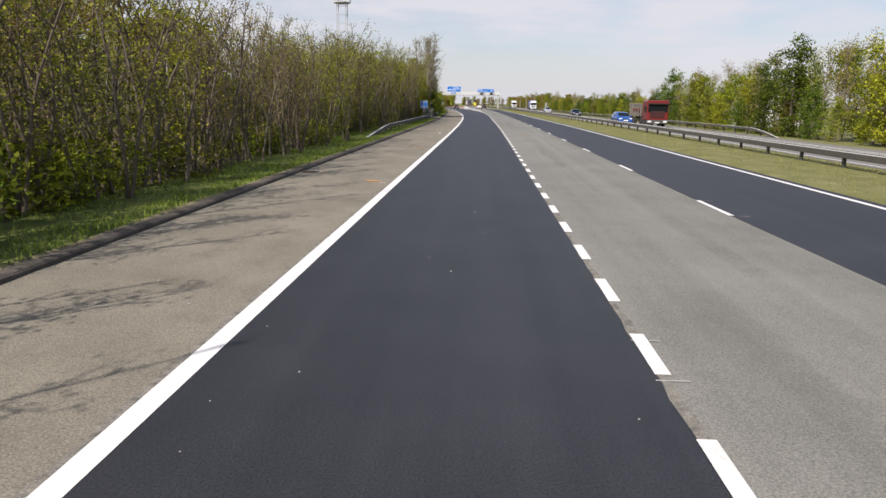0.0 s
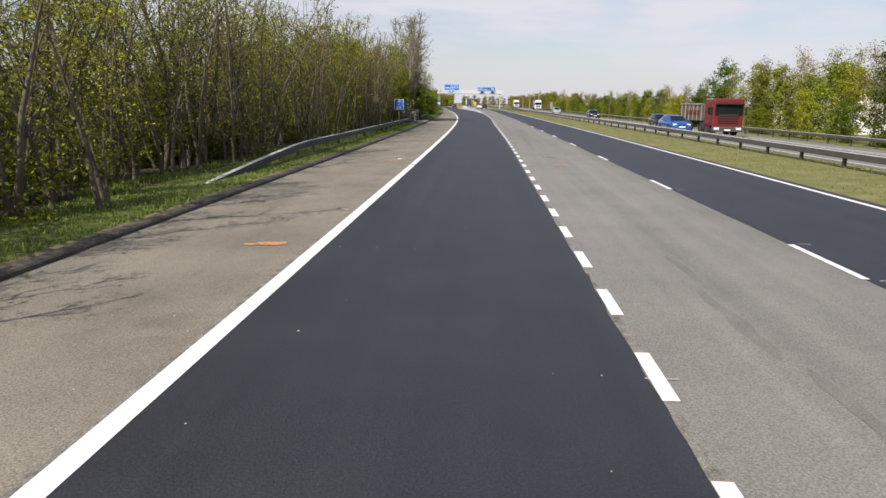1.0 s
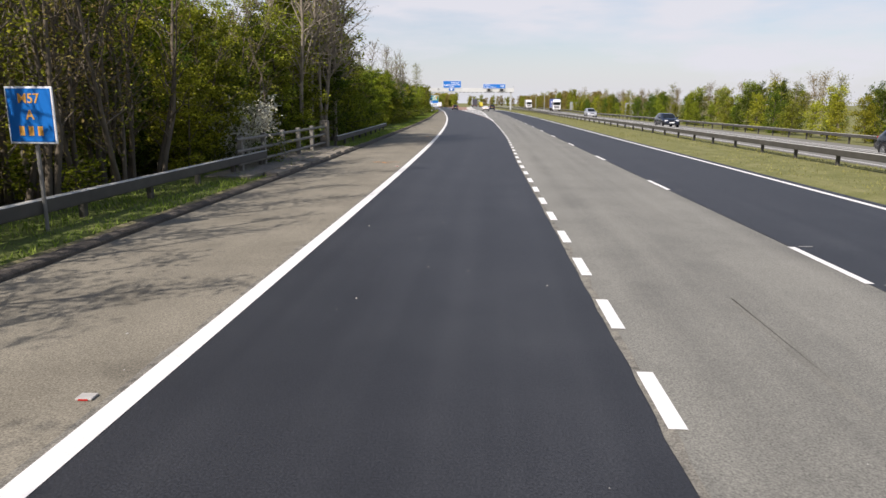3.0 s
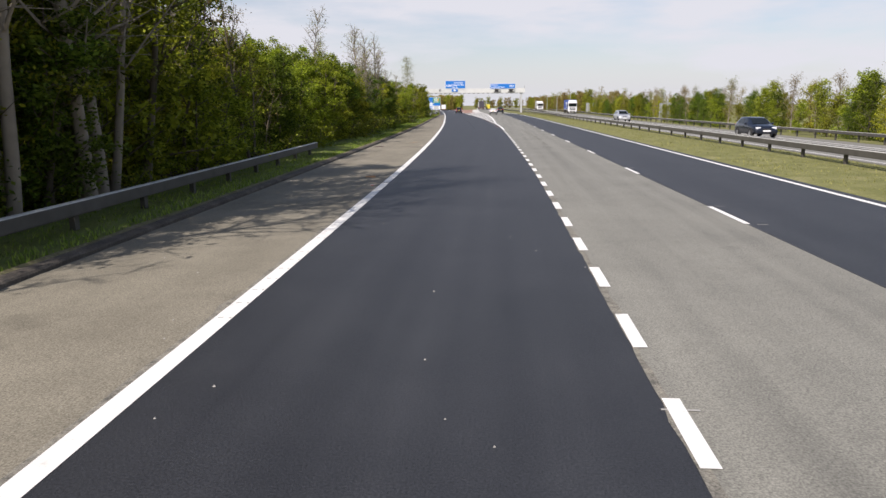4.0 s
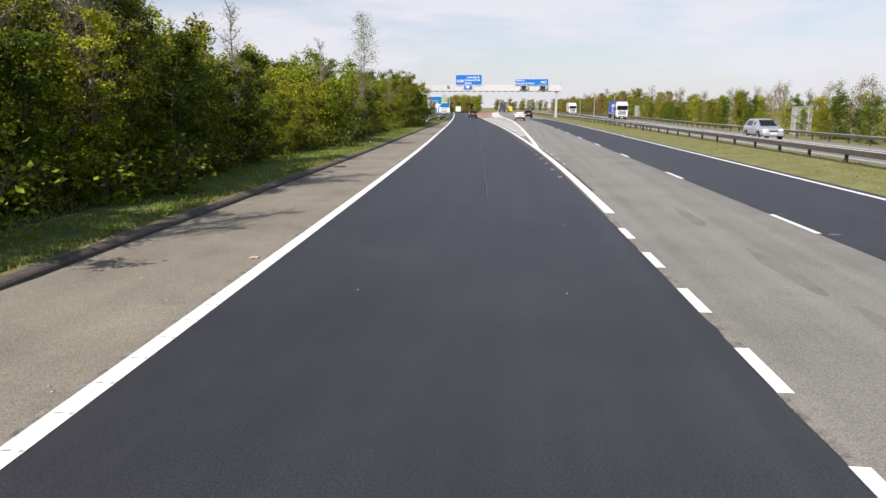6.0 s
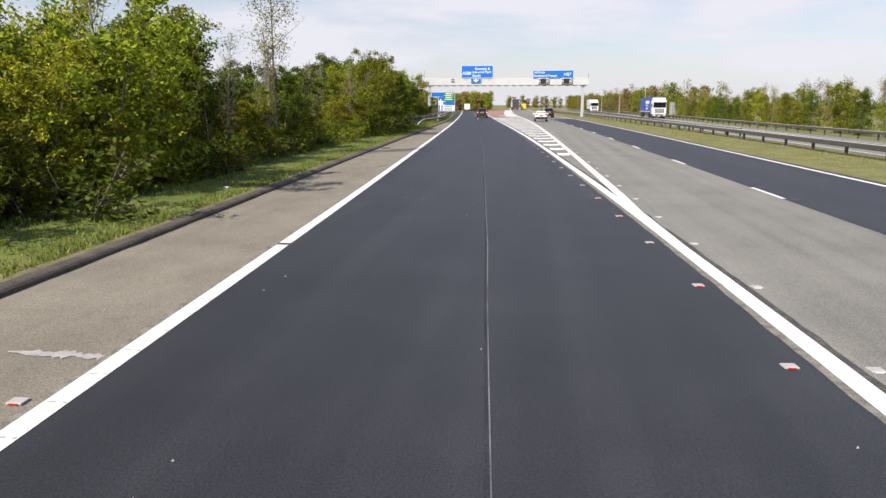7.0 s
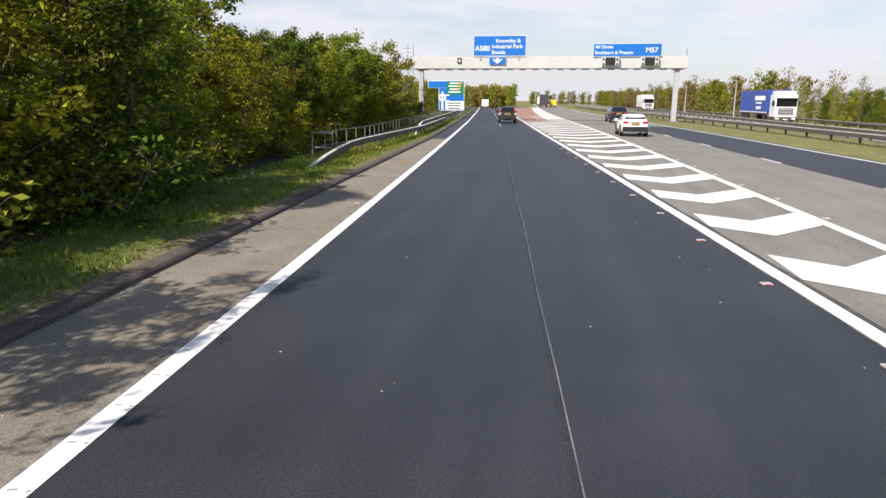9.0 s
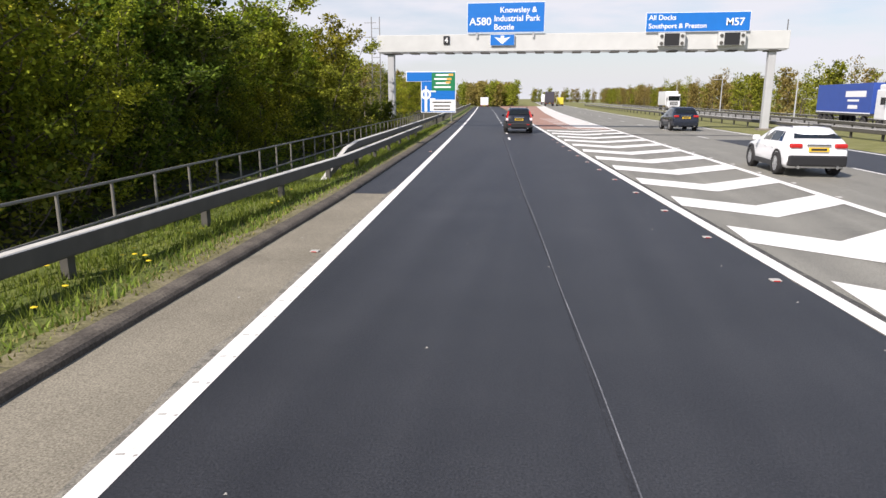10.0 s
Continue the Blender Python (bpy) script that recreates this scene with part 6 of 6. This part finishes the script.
orange_mark(-0.7, 32.2, [(0, 0, 0.42, 0.22, 0.2), (-0.3, -0.1, 0.2, 0.12, 0)])
orange_mark(-0.62, 17.9, [(0, 0, 0.40, 0.2, 0.1), (-0.1, 0.15, 0.3, 0.1, 0)])
orange_mark(-1.15, 91.1, [BAR, (-0.1, -0.28, 0.12, 0.3, 0.5), (-0.42, -0.1, 0.26, 0.09, 0.3), (0.0, -0.4, 0.2, 0.12, 0.3)])
orange_mark(x_left(128.6) - 0.85, 128.6, [(0.2, 0.2, 0.5, 0.05, 0), (-0.1, -0.05, 0.2, 0.22, 0.4), (-0.3, -0.3, 0.22, 0.08, 0.3)])
orange_mark(x_left(109.6) - 0.7, 109.6, [(0, 0, 0.3, 0.4, 0.2)])
orange_mark(x_left(224.8) - 0.62, 224.8, [(0.1, 0.25, 0.55, 0.05, 0.05), (0.05, 0.0, 0.2, 0.12, 0.4), (-0.12, -0.2, 0.25, 0.12, 0.4), (-0.3, -0.42, 0.25, 0.12, 0.4)])
orange_mark(x_left(68.5) - 1.6, 68.6, [(0, 0, 0.1, 0.6, -0.5), (0.45, 0.2, 0.1, 0.5, -0.6)])


def drain(y, gap):
    ob = holder("drain_grate", pose(x_left(y) - gap, y, 0.004, 0, 0, heading(x_left, y)), "rusty iron drain grate in the shoulder", "drain grate", "drain grates")
    part("frame", box(0.44, 0.48, 0.012, 0, 0, -0.008), plain("rusty_iron", (0.13, 0.075, 0.045), 0.8, 0.2, 0.0, 0.3, 8.0), ob)
    for k in range(6):
        for j in (-1, 0, 1):
            part("slot", box(0.112, 0.040, 0.004, 0.132 * j, -0.18 + 0.072 * k, 0.005), M_BLACK, ob)


for y, g in ((218.0, 1.35), (124.7, 2.5), (64.8, 2.85), (20.0, 2.9), (158.0, 2.1), (190.0, 1.7)):
    drain(y, g)

# pale scrapes, litter and tar stains
M_SCRAPE = ground_mat("pale_scrape", [(0.3, (0.30, 0.29, 0.27)), (0.7, (0.45, 0.44, 0.41))], 5.0)
ticks = holder("setting_out_ticks", Matrix(), "thin pale setting-out ticks beside the lane dashes", "road marking", "", "structure")
for y in thin_ends():
    for q in (y + 0.05, y - 2.15):
        if y < 230:
            part("tick", ribbon("tick", lambda a: x_line(a) + 0.12, lambda a: x_line(a) + 0.32, q - 0.015, q + 0.015, 0.004, M_SCRAPE, 1.0), None, ticks)
for y in (5.9, 5.0, 9.3, 22.0, 27.6, 38.7, 51.0, 94.2, 105.3):
    part("tick", ribbon("tick", lambda a: x_lane(a) - 0.05, lambda a: x_lane(a) + 0.22, y - 0.012, y + 0.012, 0.0045, M_SCRAPE, 1.0), None, ticks)
for y, x0, x1 in ((162.4, -1.1, -0.2), (161.0, -1.5, -0.5), (192.0, -0.9, -0.4)):
    rs = random.Random(int(y * 10))
    n = 22
    edge = [(x_left(y) + x0 + (x1 - x0) * k / n, y + 0.02 + 0.10 * rs.random() * min(1, 3 * k / n), 0.003) for k in range(n + 1)]
    edge += [(x_left(y) + x0 + (x1 - x0) * k / n, y - 0.01 - 0.09 * rs.random() * min(1, 2 * k / n), 0.003) for k in range(n, -1, -1)]
    quads = [(k, k + 1, 2 * n - k, 2 * n + 1 - k) for k in range(n)]
    part("scrape", mesh_of("scrape", edge, quads, M_SCRAPE), None, ticks)

ribs = [], []
y = 96.0
while y < 262:
    a = x_edge(y) - 0.055
    for o, l, d in ((0.0, 0.055, 0.016), (0.115, 0.022, 0.022)):
        k = len(ribs[0])
        ribs[0].extend([(a + o, y - d / 2, 0.0055), (a + o + l, y - d / 2 + 0.012, 0.0055), (a + o + l, y + d / 2 + 0.012, 0.007), (a + o, y + d / 2, 0.007)])
        ribs[1].append((k, k + 1, k + 2, k + 3))
    y += 0.52
structure(part("line_ribs", mesh_of("line_ribs", ribs[0], ribs[1], plain("dark_rib", (0.30, 0.29, 0.26), 0.8)), None), "small dark ribs across the white edge line", "road marking")

r9 = random.Random(21)
M_GRIT = plain("pale_grit", (0.36, 0.35, 0.32), 0.9)
gv, gf = [], []
for k in range(900):
    y = r9.uniform(2, 262)
    x = x_left(y) + r9.uniform(-2.6, 7.3)
    s = r9.uniform(0.004, 0.014)
    b = len(gv)
    gv += [(x - s, y - s, 0.003), (x + s, y - s * 0.4, 0.003), (x + 0.3 * s, y + s, 0.003), (x, y, 0.003 + s)]
    gf += [(b, b + 1, b + 3), (b + 1, b + 2, b + 3), (b + 2, b, b + 3)]
tagged(part("road_grit", mesh_of("road_grit", gv, gf, M_GRIT), None), "pale grit and chippings scattered on the lanes", "grit", "", "stuff")
for k, (x, y) in enumerate(((x_kerb(172.9) - 1.0, 172.9), (x_left(47.0) - 0.7, 47.4))):
    lt = holder("litter", pose(x, y, 0.1 if x < x_kerb(y) else 0.0, 0, 0, 30 * k), "crumpled white litter on the verge", "litter", "litter")
    part("scrap", box(0.14, 0.08, 0.04, 0, 0, 0, 0.015), M_SIGNWHITE, lt)
fl = [], []
for k in range(70):
    y = r9.gauss(229.5, 3.2) if k < 45 else r9.uniform(205, 250)
    x = x_kerb(y) - r9.uniform(0.6, 1.9)
    b = len(fl[0])
    h = r9.uniform(0.14, 0.26)
    n = 6
    fl[0].extend([(x, y, 0.06 + h + 0.012)] + [(x + 0.035 * math.cos(6.28 * j / n), y + 0.035 * math.sin(6.28 * j / n), 0.06 + h) for j in range(n)])
    fl[1].extend([(b, b + 1 + j, b + 1 + (j + 1) % n) for j in range(n)])
tagged(part("dandelions", mesh_of("dandelions", fl[0], fl[1], M_YELLOWFLOWER), None), "yellow dandelion heads in the verge grass", "flowers", "", "stuff")
# fallen branch on the verge
br = holder("fallen_branch", pose(x_kerb(63.0) - 2.3, 63.0, 0.25, 0, 24, -20), "pale broken branch leaning in the undergrowth", "branch")
part("stick", rod(0.035, 2.2, 6, 0.02, axis="x"), M_BARK_PALE, br)

# tar streaks and a dark patch in the second lane
M_TAR = ground_mat("tar_stain", [(0.3, (0.150, 0.146, 0.125)), (0.7, (0.212, 0.205, 0.174))], 1.2, 0.8, 0.5, 60.0)
M_DARK_PATCH = ground_mat("dark_patch", [(0.3, (0.055, 0.056, 0.056)), (0.7, (0.085, 0.085, 0.080))], 4.0, 0.6, 0.5, 60.0)
marks = holder("tar_streaks", Matrix(), "dark tar streaks and a dark patch on the worn lane", "stain", "", "structure")


def streak(y0, y1, f, wide):
    """A ragged dark streak that thins out and breaks up along the lane."""
    y, up = y0, 0
    while y < y1:
        up = (up + 1) % 3
        l = r9.uniform(1.2, 3.2)
        n = 15
        vs = []
        for k in range(n):
            t = 2 * math.pi * k / n
            vs.append((f(y) + math.cos(t) * wide * r9.uniform(0.6, 1.0) + r9.uniform(-0.03, 0.03), y + math.sin(t) * l / 2 * r9.uniform(0.85, 1.0), -0.0022 + 0.0008 * up))
        part("streak", mesh_of("streak", vs, [tuple(range(n))], M_TAR), None, marks)
        y += l * r9.uniform(0.9, 1.5)


streak(24.0, 33.0, lambda y: x_mid(y) - 2.3 + 0.1 * math.sin(y * 0.8), 0.10)
streak(58.0, 75.0, lambda y: x_mid(y) - 2.5 + 0.03 * (y - 58), 0.09)
streak(124.0, 150.0, lambda y: x_mid(y) - 1.6 + 0.15 * math.sin(y * 0.2), 0.16)
for ex, ey, ew, el in ((5.20, 49.52, 0.22, 0.15), (4.93, 49.74, 0.20, 0.08)):
    part("dark_patch", mesh_of("dark_patch", [(ex + ew * math.cos(t / 18 * 6.2832) * (1 + 0.12 * math.sin(t * 2.3)), ey + el * math.sin(t / 18 * 6.2832), 0.0005 + 0.0008 * (ew < 0.3)) for t in range(18)], [tuple(range(18))], M_DARK_PATCH), None, marks)
